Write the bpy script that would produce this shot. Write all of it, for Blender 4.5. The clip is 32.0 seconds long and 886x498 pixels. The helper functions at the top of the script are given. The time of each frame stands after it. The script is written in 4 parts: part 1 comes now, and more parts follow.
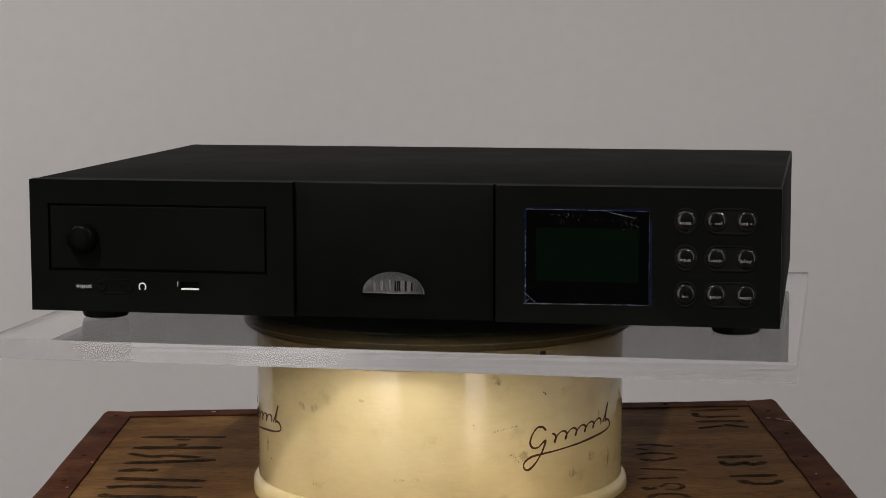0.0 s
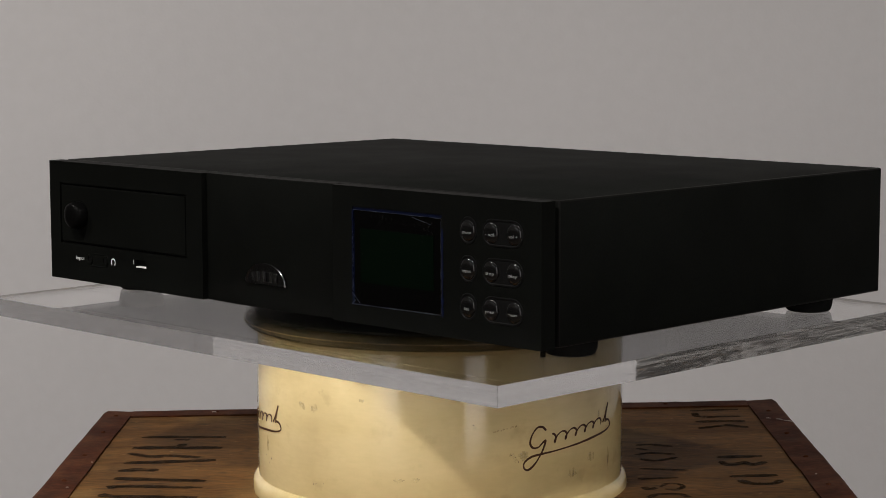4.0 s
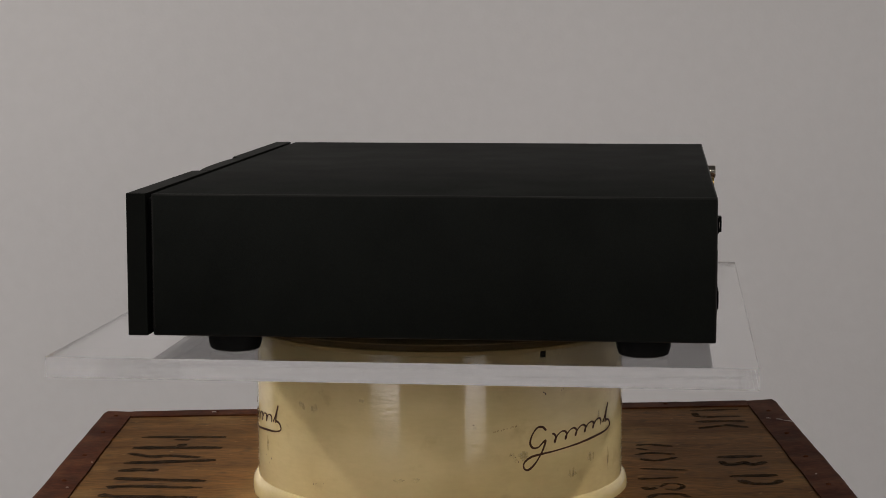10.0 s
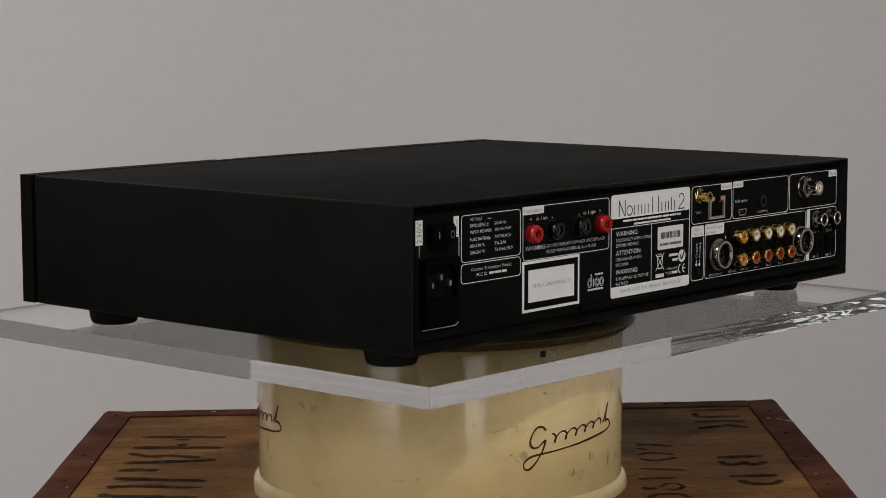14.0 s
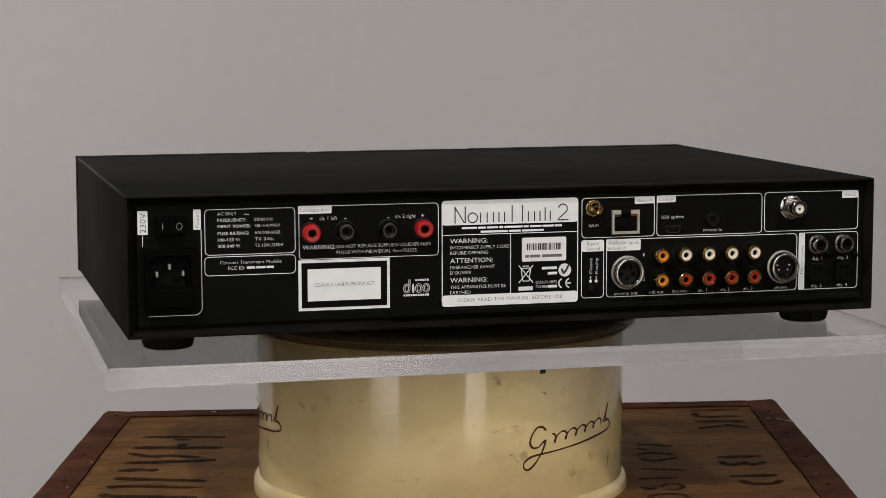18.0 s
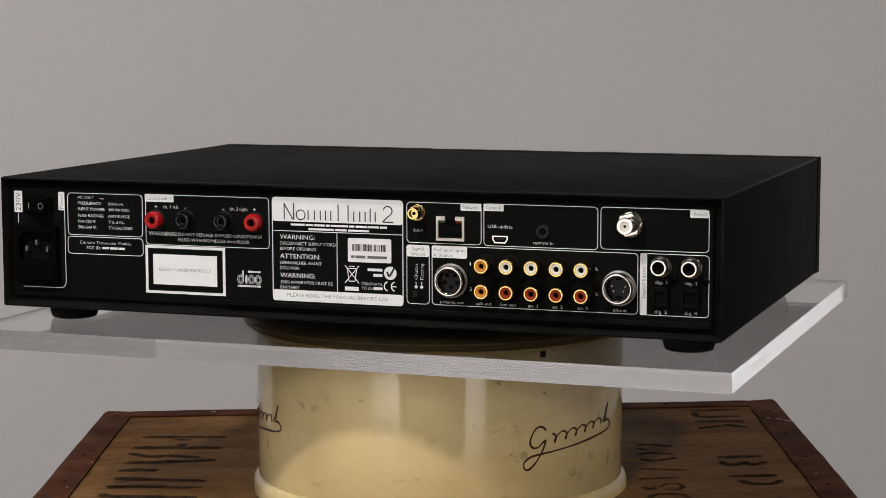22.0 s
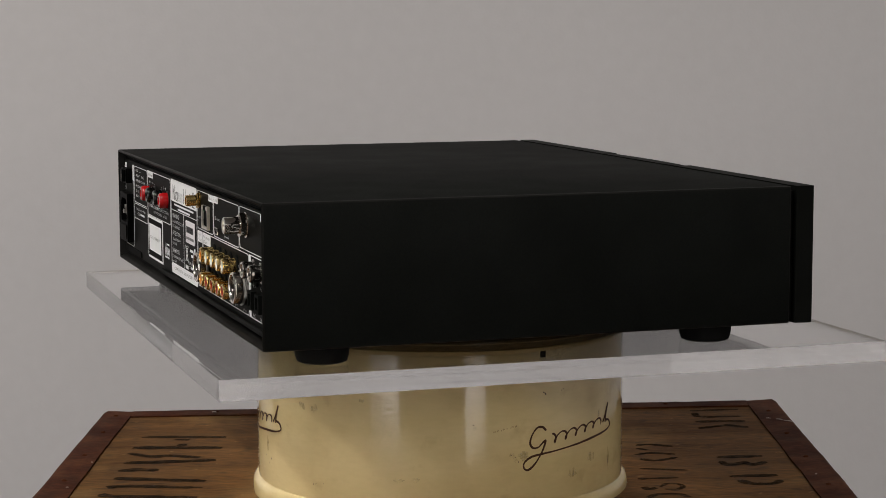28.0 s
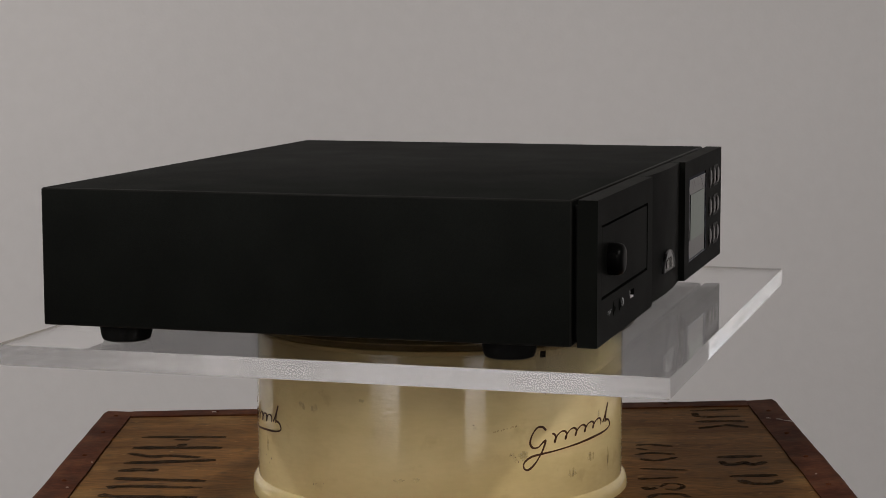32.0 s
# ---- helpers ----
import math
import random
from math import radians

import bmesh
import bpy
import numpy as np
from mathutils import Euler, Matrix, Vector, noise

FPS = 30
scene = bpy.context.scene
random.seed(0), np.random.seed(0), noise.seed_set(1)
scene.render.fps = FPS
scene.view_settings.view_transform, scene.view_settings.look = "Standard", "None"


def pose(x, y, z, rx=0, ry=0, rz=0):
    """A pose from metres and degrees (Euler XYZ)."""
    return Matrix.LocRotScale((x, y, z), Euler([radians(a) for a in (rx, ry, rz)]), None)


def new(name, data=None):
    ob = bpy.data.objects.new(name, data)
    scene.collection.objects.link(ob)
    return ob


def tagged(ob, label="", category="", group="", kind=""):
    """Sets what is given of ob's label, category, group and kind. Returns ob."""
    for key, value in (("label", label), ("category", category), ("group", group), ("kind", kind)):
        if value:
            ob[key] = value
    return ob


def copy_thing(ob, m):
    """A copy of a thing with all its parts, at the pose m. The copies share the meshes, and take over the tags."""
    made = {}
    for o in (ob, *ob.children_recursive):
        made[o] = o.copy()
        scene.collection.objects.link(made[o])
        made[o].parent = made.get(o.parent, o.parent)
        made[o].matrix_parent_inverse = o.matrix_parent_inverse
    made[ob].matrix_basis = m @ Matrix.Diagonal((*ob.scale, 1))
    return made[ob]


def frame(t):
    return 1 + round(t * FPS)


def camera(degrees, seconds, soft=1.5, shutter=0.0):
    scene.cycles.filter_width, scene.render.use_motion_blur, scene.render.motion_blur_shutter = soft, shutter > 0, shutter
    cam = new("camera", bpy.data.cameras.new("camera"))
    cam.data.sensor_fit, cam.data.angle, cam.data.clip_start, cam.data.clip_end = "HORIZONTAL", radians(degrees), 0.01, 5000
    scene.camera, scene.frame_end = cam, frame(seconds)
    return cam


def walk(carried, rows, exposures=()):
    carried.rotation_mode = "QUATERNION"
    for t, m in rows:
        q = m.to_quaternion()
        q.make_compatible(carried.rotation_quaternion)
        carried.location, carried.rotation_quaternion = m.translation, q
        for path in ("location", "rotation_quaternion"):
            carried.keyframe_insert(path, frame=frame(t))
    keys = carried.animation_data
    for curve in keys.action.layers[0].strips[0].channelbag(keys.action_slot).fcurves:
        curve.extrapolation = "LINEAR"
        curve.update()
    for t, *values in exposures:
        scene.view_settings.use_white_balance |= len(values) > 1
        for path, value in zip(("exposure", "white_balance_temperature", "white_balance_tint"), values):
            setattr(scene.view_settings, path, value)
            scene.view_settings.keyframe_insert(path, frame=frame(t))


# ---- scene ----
cam = camera(24.54, 32.0, soft=0.8)
BASE = 0.800                       # height of the amplifier's underside above the floor
EYE = (0.0, -1.2842, BASE + 0.1720)
aim = Matrix.Translation(EYE) @ pose(0, 0, 0, 90 - 6.657, 0, -0.06) @ pose(0, 0, 0, 0, 0, -0.123)
walk(cam, [(0, aim), (32, aim)])

# ---------------- light ----------------
world = bpy.data.worlds.new("world")
scene.world = world
world.use_nodes = True
sky = world.node_tree.nodes.new("ShaderNodeTexSky")
sky.sky_type = 'NISHITA'
sky.sun_disc = False
sky.sun_elevation, sky.sun_rotation = radians(35), radians(150)
world.node_tree.links.new(sky.outputs[0], world.node_tree.nodes["Background"].inputs[0])
world.node_tree.nodes["Background"].inputs[1].default_value = 0.08
scene.view_settings.exposure = -0.18
# light bounces many times inside the thick clear plate before it leaves it
scene.cycles.max_bounces, scene.cycles.glossy_bounces, scene.cycles.transmission_bounces = 28, 24, 24

FRONT_Y = -2.6                     # wall with the tall windows, behind the camera
BACK_Y = 1.05
RX0, RX1, RZ = -3.6, 3.0, 2.5       # side walls and ceiling height
WINDOWS = ((-2.42, -1.14, 0.04, 2.12), (0.66, 1.38, 0.04, 2.12), (1.70, 2.65, 1.30, 1.95))
WINDOW_RADIANCE = (1.74, 1.45, 0.75)


def area_lamp(name, m, sx, sy, watts, colour):
    data = bpy.data.lights.new(name, 'AREA')
    data.shape, data.size, data.size_y = 'RECTANGLE', sx, sy
    data.energy, data.color = watts, colour
    ob = new(name, data)
    ob.matrix_world = m
    return ob


for i, (x0, x1, z0, z1) in enumerate(WINDOWS):
    area_lamp("window_daylight", Matrix.Translation(((x0 + x1) / 2, FRONT_Y - 0.06, (z0 + z1) / 2)) @ pose(0, 0, 0, 90, 0, 0),
              x1 - x0 - 0.1, z1 - z0 - 0.1, WINDOW_RADIANCE[i] * math.pi * (x1 - x0 - 0.1) * (z1 - z0 - 0.1), (0.98, 0.918, 0.895))
# a small high window in the side wall: y0, y1, z0, z1
SIDE_WINDOW = (-2.15, -0.85, 1.30, 1.95)
area_lamp("window_daylight", Matrix.Translation((RX0 - 0.06, sum(SIDE_WINDOW[:2]) / 2, sum(SIDE_WINDOW[2:]) / 2)) @ pose(0, 0, 0, 90, 0, -90),
          1.20, 0.55, 0.75 * math.pi * 1.20 * 0.55, (1.0, 0.93, 0.82))
# three round ceiling downlights: place and watts
LAMPS = (((-1.75, -0.25, 2.36), 26.5), ((-0.75, -1.07, 2.36), 33.0), ((1.10, -1.20, 2.36), 25.0))
for spot, watts in LAMPS:
    lamp_data = bpy.data.lights.new("downlight_bulb", 'AREA')
    lamp_data.shape, lamp_data.size, lamp_data.energy, lamp_data.color = 'DISK', 0.12, watts, (1.0, 0.955, 0.900)
    new("downlight_bulb", lamp_data).matrix_world = Matrix.Translation(spot)

# a pendant lamp hangs low near the windows, behind the camera
PENDANT = (0.05, -2.30, 1.93)
lamp_data = bpy.data.lights.new("pendant_bulb", 'POINT')
lamp_data.energy, lamp_data.color, lamp_data.shadow_soft_size = 15.0, (1.0, 0.94, 0.85), 0.03
new("pendant_bulb", lamp_data).matrix_world = Matrix.Translation(PENDANT)

# ---------------- materials ----------------


def mat(name, base, rough=0.5, metal=0.0, var=0.0, scale=40.0, fine=0.0, fine_scale=400.0, bump=0.0, bump_scale=300.0,
        stretch=(1, 1, 1), tint=None, spec=0.5, rough_var=0.0, coat=0.0, transmission=0.0, ior=1.5):
    """Principled material with colour variation at two scales, rough wear and fine relief, in object space (metres)."""
    m = bpy.data.materials.new(name)
    m.use_nodes = True
    nt = m.node_tree
    N, L = nt.nodes, nt.links
    b = N["Principled BSDF"]
    b.inputs["Base Color"].default_value = (*base, 1)
    b.inputs["Roughness"].default_value = rough
    b.inputs["Metallic"].default_value = metal
    b.inputs["Specular IOR Level"].default_value = spec
    b.inputs["Coat Weight"].default_value = coat
    b.inputs["Coat Roughness"].default_value = 0.08
    b.inputs["Transmission Weight"].default_value = transmission
    b.inputs["IOR"].default_value = ior
    if var or fine or bump or rough_var:
        tc = N.new("ShaderNodeTexCoord")
        mp = N.new("ShaderNodeMapping")
        mp.inputs["Scale"].default_value = stretch
        L.new(tc.outputs["Object"], mp.inputs[0])

        def field(s, detail=4.0):
            n = N.new("ShaderNodeTexNoise")
            n.inputs["Scale"].default_value = s
            n.inputs["Detail"].default_value = detail
            L.new(mp.outputs[0], n.inputs["Vector"])
            return n.outputs["Fac"]
        big = field(scale)
        if var or fine:
            other = tint or tuple(c * (1 - var) for c in base)
            mix = N.new("ShaderNodeMix")
            mix.data_type = 'RGBA'
            mix.inputs[6].default_value, mix.inputs[7].default_value = (*base, 1), (*other, 1)
            ramp = N.new("ShaderNodeMapRange")
            ramp.inputs[1].default_value, ramp.inputs[2].default_value = 0.35, 0.68
            L.new(big, ramp.inputs[0])
            L.new(ramp.outputs[0], mix.inputs[0])
            out = mix.outputs[2]
            if fine:
                mul = N.new("ShaderNodeMix")
                mul.data_type, mul.blend_type = 'RGBA', 'MULTIPLY'
                r2 = N.new("ShaderNodeMapRange")
                r2.inputs[1].default_value, r2.inputs[2].default_value = 0.3, 0.7
                r2.inputs[3].default_value, r2.inputs[4].default_value = 1 - fine, 1.0
                L.new(field(fine_scale, 3.0), r2.inputs[0])
                mul.inputs[0].default_value = 1.0
                L.new(out, mul.inputs[6])
                L.new(r2.outputs[0], mul.inputs[7])
                out = mul.outputs[2]
            L.new(out, b.inputs["Base Color"])
        if rough_var:
            r3 = N.new("ShaderNodeMapRange")
            r3.inputs[3].default_value, r3.inputs[4].default_value = rough - rough_var, rough + rough_var
            L.new(big, r3.inputs[0])
            L.new(r3.outputs[0], b.inputs["Roughness"])
        if bump:
            bp = N.new("ShaderNodeBump")
            bp.inputs["Strength"].default_value = bump
            bp.inputs["Distance"].default_value = 0.0005
            L.new(field(bump_scale, 5.0), bp.inputs["Height"])
            L.new(bp.outputs[0], b.inputs["Normal"])
    return m


WALL = mat("wall_paint", (0.595, 0.580, 0.592), 0.85, var=0.05, scale=1.6, fine=0.03, fine_scale=60, bump=0.25, bump_scale=240)
FLOOR = mat("floor_boards", (0.10, 0.07, 0.045), 0.5, var=0.4, scale=6, fine=0.3, fine_scale=40, stretch=(1, 8, 1), bump=0.2, bump_scale=60)
# near-black for walls out of view, so that black and glass reflect dark
DARKWALL = mat("dark_unseen_wall_paint", (0.035, 0.033, 0.031), 0.8, var=0.2, scale=3, fine=0.1, fine_scale=50)
MIDWALL = mat("grey_wall_paint", (0.27, 0.262, 0.257), 0.85, var=0.06, scale=2, fine=0.04, fine_scale=60)
CEILING = mat("ceiling_paint", (0.22, 0.215, 0.21), 0.9, var=0.04, scale=2)
FRAME = mat("window_frame_paint", (0.75, 0.74, 0.71), 0.45, var=0.06, scale=9)
BLACK = mat("black_powder_coat", (0.0067, 0.0074, 0.0067), 0.6, var=0.25, scale=26, fine=0.3, fine_scale=900, bump=0.12, bump_scale=1800, spec=0.02, rough_var=0.06)
# rubbed bevels; the paler base also paints the highlight along the edges
WORN_HIGHLIT = mat("rubbed_highlit_edge", (0.0095, 0.0092, 0.0084), 0.45, var=0.5, scale=30, fine=0.3, fine_scale=500, spec=0.07, rough_var=0.08)
PANEL = mat("black_brushed_panel", (0.0050, 0.0054, 0.0048), 0.5, var=0.2, scale=30, fine=0.2, fine_scale=800, bump=0.08, bump_scale=1500, spec=0.02, rough_var=0.05)
REAR = mat("black_rear_panel", (0.0060, 0.0064, 0.0058), 0.5, var=0.2, scale=40, fine=0.2, fine_scale=700, bump=0.08, bump_scale=1200, spec=0.03)
VOID = mat("black_void", (0.002, 0.002, 0.002), 0.8, spec=0.1)
PLASTIC = mat("black_plastic", (0.006, 0.006, 0.006), 0.34, var=0.2, scale=120, bump=0.05, bump_scale=700, spec=0.25)
RUBBER = mat("black_rubber", (0.005, 0.005, 0.005), 0.75, var=0.3, scale=150, bump=0.2, bump_scale=600, spec=0.1)
INK = mat("white_screen_print", (0.84, 0.85, 0.87), 0.6, var=0.08, scale=300, spec=0.3)
FAINT = mat("grey_screen_print", (0.25, 0.25, 0.245), 0.6, var=0.1, scale=300, spec=0.3)
LABEL = mat("white_label", (0.89, 0.90, 0.91), 0.65, var=0.05, scale=90)
STICKER = mat("glossy_white_sticker", (0.90, 0.87, 0.90), 0.25, var=0.04, scale=90)
DARKINK = mat("black_print", (0.02, 0.02, 0.02), 0.55, var=0.2, scale=300)
GREYINK = mat("thin_grey_print", (0.16, 0.16, 0.16), 0.55, var=0.2, scale=300)
CHROME = mat("chrome", (0.80, 0.76, 0.71), 0.12, 1.0, var=0.15, scale=200, rough_var=0.05)
# chrome whose base colour is lowered to stand in for dark reflected surroundings
DARK_MIRROR_CHROME = mat("chrome_with_dark_reflection", (0.30, 0.285, 0.265), 0.16, 1.0, var=0.2, scale=200, rough_var=0.05)
STEEL = mat("dull_steel", (0.5, 0.48, 0.46), 0.35, 1.0, var=0.2, scale=150, rough_var=0.08)
TIN = mat("bright_tinned_shell", (0.78, 0.74, 0.66), 0.38, 0.85, var=0.2, scale=200, rough_var=0.08)
GOLD = mat("gold_plating", (0.88, 0.64, 0.25), 0.15, 1.0, var=0.2, scale=200, rough_var=0.06)
WHITE_P = mat("white_plastic", (0.88, 0.83, 0.72), 0.35, var=0.06, scale=200)
RED_P = mat("red_plastic", (0.33, 0.032, 0.008), 0.5, var=0.15, scale=200, spec=0.2)
ORANGE_P = mat("orange_plastic", (0.70, 0.24, 0.022), 0.35, var=0.1, scale=200)
POST_RED = mat("clear_red_plastic", (0.40, 0.008, 0.010), 0.22, var=0.2, scale=160, coat=0.15)
GLOSS_BLACK = mat("glossy_black_plastic", (0.003, 0.003, 0.003), 0.16, var=0.2, scale=160, spec=0.5)
INLET = mat("matt_black_moulding", (0.0017, 0.0017, 0.0017), 0.5, var=0.3, scale=200, bump=0.1, bump_scale=900, spec=0.04)
KEYWELL = mat("moulded_black_lip", (0.006, 0.006, 0.006), 0.42, var=0.2, scale=200, spec=0.06)
GREEN_P = mat("green_plastic", (0.015, 0.10, 0.03), 0.4)
SCREEN = mat("dark_screen_glass", (0.0006, 0.0006, 0.0006), 0.05, var=0.2, scale=60, spec=0.42)
LCD = mat("green_lcd_window", (0.050, 0.130, 0.073), 0.07, 1.0, var=0.1, scale=80, spec=0.3)
FILM_LIGHT = mat("whitish_film_curl", (0.30, 0.34, 0.46), 0.3, 1.0, var=0.5, scale=120, coat=0.1, bump=0.35, bump_scale=170)
FILM_RIM = mat("dull_navy_film", (0.003, 0.006, 0.026), 0.55, var=0.4, scale=200, spec=0.1)
BUBBLE = mat("film_bubble", (0.24, 0.25, 0.26), 0.15, 1.0)
KNOB = mat("satin_black_knob", (0.0025, 0.0025, 0.0025), 0.35, var=0.2, scale=150, spec=0.04)
BUTTON = mat("black_glossy_button", (0.004, 0.004, 0.004), 0.12, var=0.1, scale=200, spec=0.4, coat=0.15)
KEYINK = mat("white_key_print", (0.35, 0.35, 0.345), 0.5, var=0.1, scale=300, spec=0.3)
EMBLEM = mat("smoked_glass_emblem", (0.17, 0.17, 0.175), 0.2, 1.0, var=0.5, scale=120)
EMBLEM_BAR = mat("silver_emblem_bar", (0.25, 0.25, 0.25), 0.22, 1.0, var=0.2, scale=300)
ENAMEL = mat("cream_enamel", (0.685, 0.560, 0.300), 0.07, var=0.10, scale=5, fine=0.05, fine_scale=130, bump=0.13, bump_scale=150,
             stretch=(1, 1, 3.3), tint=(0.58, 0.455, 0.215), rough_var=0.02, spec=1.0, ior=1.68)
# browned cream enamel, its colour darkened further for the shade below the plate
ENAMEL_SHADED = mat("browned_shaded_enamel", (0.135, 0.100, 0.046), 0.12, var=0.35, scale=45, fine=0.2, fine_scale=200, spec=0.8, rough_var=0.03)


def dirty(m, colour, scale, low, high, amount):
    """Adds soft blotches of dirt to a material's colour."""
    nt = m.node_tree
    N, L = nt.nodes, nt.links
    b = N["Principled BSDF"]
    was = b.inputs["Base Color"].links[0].from_socket
    tc, n, r, mix = (N.new("ShaderNode" + k) for k in ("TexCoord", "TexNoise", "MapRange", "Mix"))
    n.inputs["Scale"].default_value, n.inputs["Detail"].default_value = scale, 6.0
    r.inputs[1].default_value, r.inputs[2].default_value, r.inputs[4].default_value = low, high, amount
    mix.data_type = 'RGBA'
    mix.inputs[7].default_value = (*colour, 1)
    L.new(tc.outputs["Object"], n.inputs["Vector"])
    L.new(n.outputs["Fac"], r.inputs[0])
    L.new(r.outputs[0], mix.inputs[0])
    L.new(was, mix.inputs[6])
    L.new(mix.outputs[2], b.inputs["Base Color"])


dirty(ENAMEL, (0.30, 0.21, 0.085), 20, 0.50, 0.78, 0.34)
dirty(ENAMEL, (0.16, 0.11, 0.05), 120, 0.69, 0.80, 0.3)
dirty(ENAMEL, (0.26, 0.18, 0.08), 62, 0.60, 0.78, 0.32)
GRIME = mat("brown_grime", (0.32, 0.225, 0.09), 0.6, var=0.4, scale=300)
SCRIPT = mat("brown_black_script", (0.060, 0.024, 0.009), 0.6, var=0.3, scale=200, spec=0.15)
MAT_BLACK = mat("black_platter_mat", (0.019, 0.015, 0.010), 0.8, var=0.3, scale=60, bump=0.3, bump_scale=500)
RUST = mat("rusty_brown_tin_strip", (0.092, 0.031, 0.012), 0.6, 0.0, var=0.5, scale=45, fine=0.4, fine_scale=260, bump=0.5, bump_scale=160, spec=0.03, tint=(0.045, 0.012, 0.006), rough_var=0.12)
NAIL = mat("bright_scrape_and_nail_glint", (0.55, 0.52, 0.48), 0.3, 0.9, var=0.3, scale=400)
STENCIL = mat("worn_black_stencil_paint", (0.009, 0.008, 0.007), 0.8, var=0.6, scale=230, fine=0.5, fine_scale=700, tint=(0.019, 0.014, 0.009), spec=0.06)


def worn_through(m, scale, low, high, least, most=1.0):
    """Paint thinned unevenly, so that what lies under it shows."""
    N, L = m.node_tree.nodes, m.node_tree.links
    tc, mp, n, r = (N.new("ShaderNode" + k) for k in ("TexCoord", "Mapping", "TexNoise", "MapRange"))
    mp.inputs["Scale"].default_value = (1, 4, 1)
    n.inputs["Scale"].default_value, n.inputs["Detail"].default_value = scale, 5.0
    r.inputs[1].default_value, r.inputs[2].default_value, r.inputs[3].default_value, r.inputs[4].default_value = low, high, least, most
    L.new(tc.outputs["Object"], mp.inputs[0])
    L.new(mp.outputs[0], n.inputs["Vector"])
    L.new(n.outputs["Fac"], r.inputs[0])
    L.new(r.outputs[0], N["Principled BSDF"].inputs["Alpha"])


worn_through(STENCIL, 160, 0.30, 0.72, 0.35)
SMUDGE = mat("thin_grey_brown_smudge", (0.20, 0.135, 0.055), 0.35, var=0.3, scale=300)
worn_through(SMUDGE, 150, 0.36, 0.70, 0.0, 0.45)
SPECK = mat("dark_red_brown_speck", (0.055, 0.020, 0.009), 0.5, var=0.3, scale=500)


def acrylic(name, rough, clear, ripple, scale, stretch=(1, 1, 1), lean=0):
    m = bpy.data.materials.new(name)
    m.use_nodes = True
    N, L = m.node_tree.nodes, m.node_tree.links
    b = N["Principled BSDF"]
    b.inputs["Base Color"].default_value = (0.97, 0.975, 0.985, 1)
    b.inputs["Transmission Weight"].default_value = clear
    b.inputs["IOR"].default_value = 1.49
    b.inputs["Roughness"].default_value = rough
    if ripple:
        tc, quarter, tip, mp, n, bp = (N.new("ShaderNode" + k) for k in ("TexCoord", "Mapping", "Mapping", "Mapping", "TexNoise", "Bump"))
        # long marks that lean along each of the four edges
        quarter.inputs["Rotation"].default_value = (0, 0, radians(-45))
        tip.inputs["Rotation"].default_value = (0, radians(lean), 0)
        mp.inputs["Scale"].default_value = stretch
        n.inputs["Scale"].default_value = scale
        n.inputs["Detail"].default_value = 0.0
        bp.inputs["Strength"].default_value = ripple
        bp.inputs["Distance"].default_value = 0.002
        L.new(tc.outputs["Object"], quarter.inputs[0])
        L.new(quarter.outputs[0], tip.inputs[0])
        L.new(tip.outputs[0], mp.inputs[0])
        L.new(mp.outputs[0], n.inputs["Vector"])
        L.new(n.outputs["Fac"], bp.inputs["Height"])
        L.new(bp.outputs[0], b.inputs["Normal"])
    return m


ACRYLIC = acrylic("clear_acrylic", 0.0, 1.0, 0.0, 1)
ACRYLIC_EDGE = acrylic("saw_cut_acrylic_edge", 0.055, 0.985, 0.09, 300, (0.03, 0.0, 1.0), 1.2)


def plywood():
    m = mat("stained_plywood", (0.185, 0.088, 0.025), 0.62, var=0.5, scale=5, fine=0.62, fine_scale=110, stretch=(1.0, 7.0, 7.0), spec=0.06,
            bump=0.35, bump_scale=90, tint=(0.104, 0.046, 0.013), rough_var=0.1)
    return m


PLY = plywood()
dirty(PLY, (0.27, 0.165, 0.065), 11, 0.52, 0.74, 0.55)
dirty(PLY, (0.05, 0.026, 0.010), 13, 0.52, 0.72, 0.35)
dirty(PLY, (0.03, 0.017, 0.008), 70, 0.56, 0.70, 0.6)
dirty(PLY, (0.30, 0.20, 0.09), 190, 0.68, 0.74, 0.5)
dirty(RUST, (0.022, 0.010, 0.006), 34, 0.48, 0.70, 0.6)

# ---------------- mesh helpers ----------------


def mesh_ob(name, bm, material, parent=None, label="", smooth=False):
    me = bpy.data.meshes.new(name)
    bmesh.ops.recalc_face_normals(bm, faces=bm.faces)
    bm.to_mesh(me)
    bm.free()
    mats = material if isinstance(material, (list, tuple)) else [material]
    for m in mats:
        me.materials.append(m)
    if smooth:
        for p in me.polygons:
            p.use_smooth = True
        me.set_sharp_from_angle(angle=radians(40))
    ob = new(name, me)
    if parent is not None:
        ob.parent = parent
    if label:
        ob["label"] = label
    return ob


def part(name, bm, material, parent, label="", smooth=False):
    return mesh_ob(name, bm, material, parent, label, smooth)


def box(bm, x0, x1, y0, y1, z0, z1, bevel=0.0, seg=2):
    start = set(bm.verts)
    r = bmesh.ops.create_cube(bm, size=1.0)
    for v in r["verts"]:
        v.co = Vector((x0 + (v.co.x + 0.5) * (x1 - x0), y0 + (v.co.y + 0.5) * (y1 - y0), z0 + (v.co.z + 0.5) * (z1 - z0)))
    if bevel:
        edges = list({e for v in r["verts"] for e in v.link_edges})
        bmesh.ops.bevel(bm, geom=edges, offset=bevel, segments=seg, affect='EDGES', profile=0.5)
    return bm


def slab(x0, x1, y0, y1, z0, z1, bevel=0.0, seg=2):
    return box(bmesh.new(), x0, x1, y0, y1, z0, z1, bevel, seg)


def holed(u0, u1, v0, v1, w0, w1, holes, place, bm=None):
    """A board in (u, v) with thickness w0 to w1 and rectangular holes; place(u, v, w) gives the point."""
    bm = bm or bmesh.new()
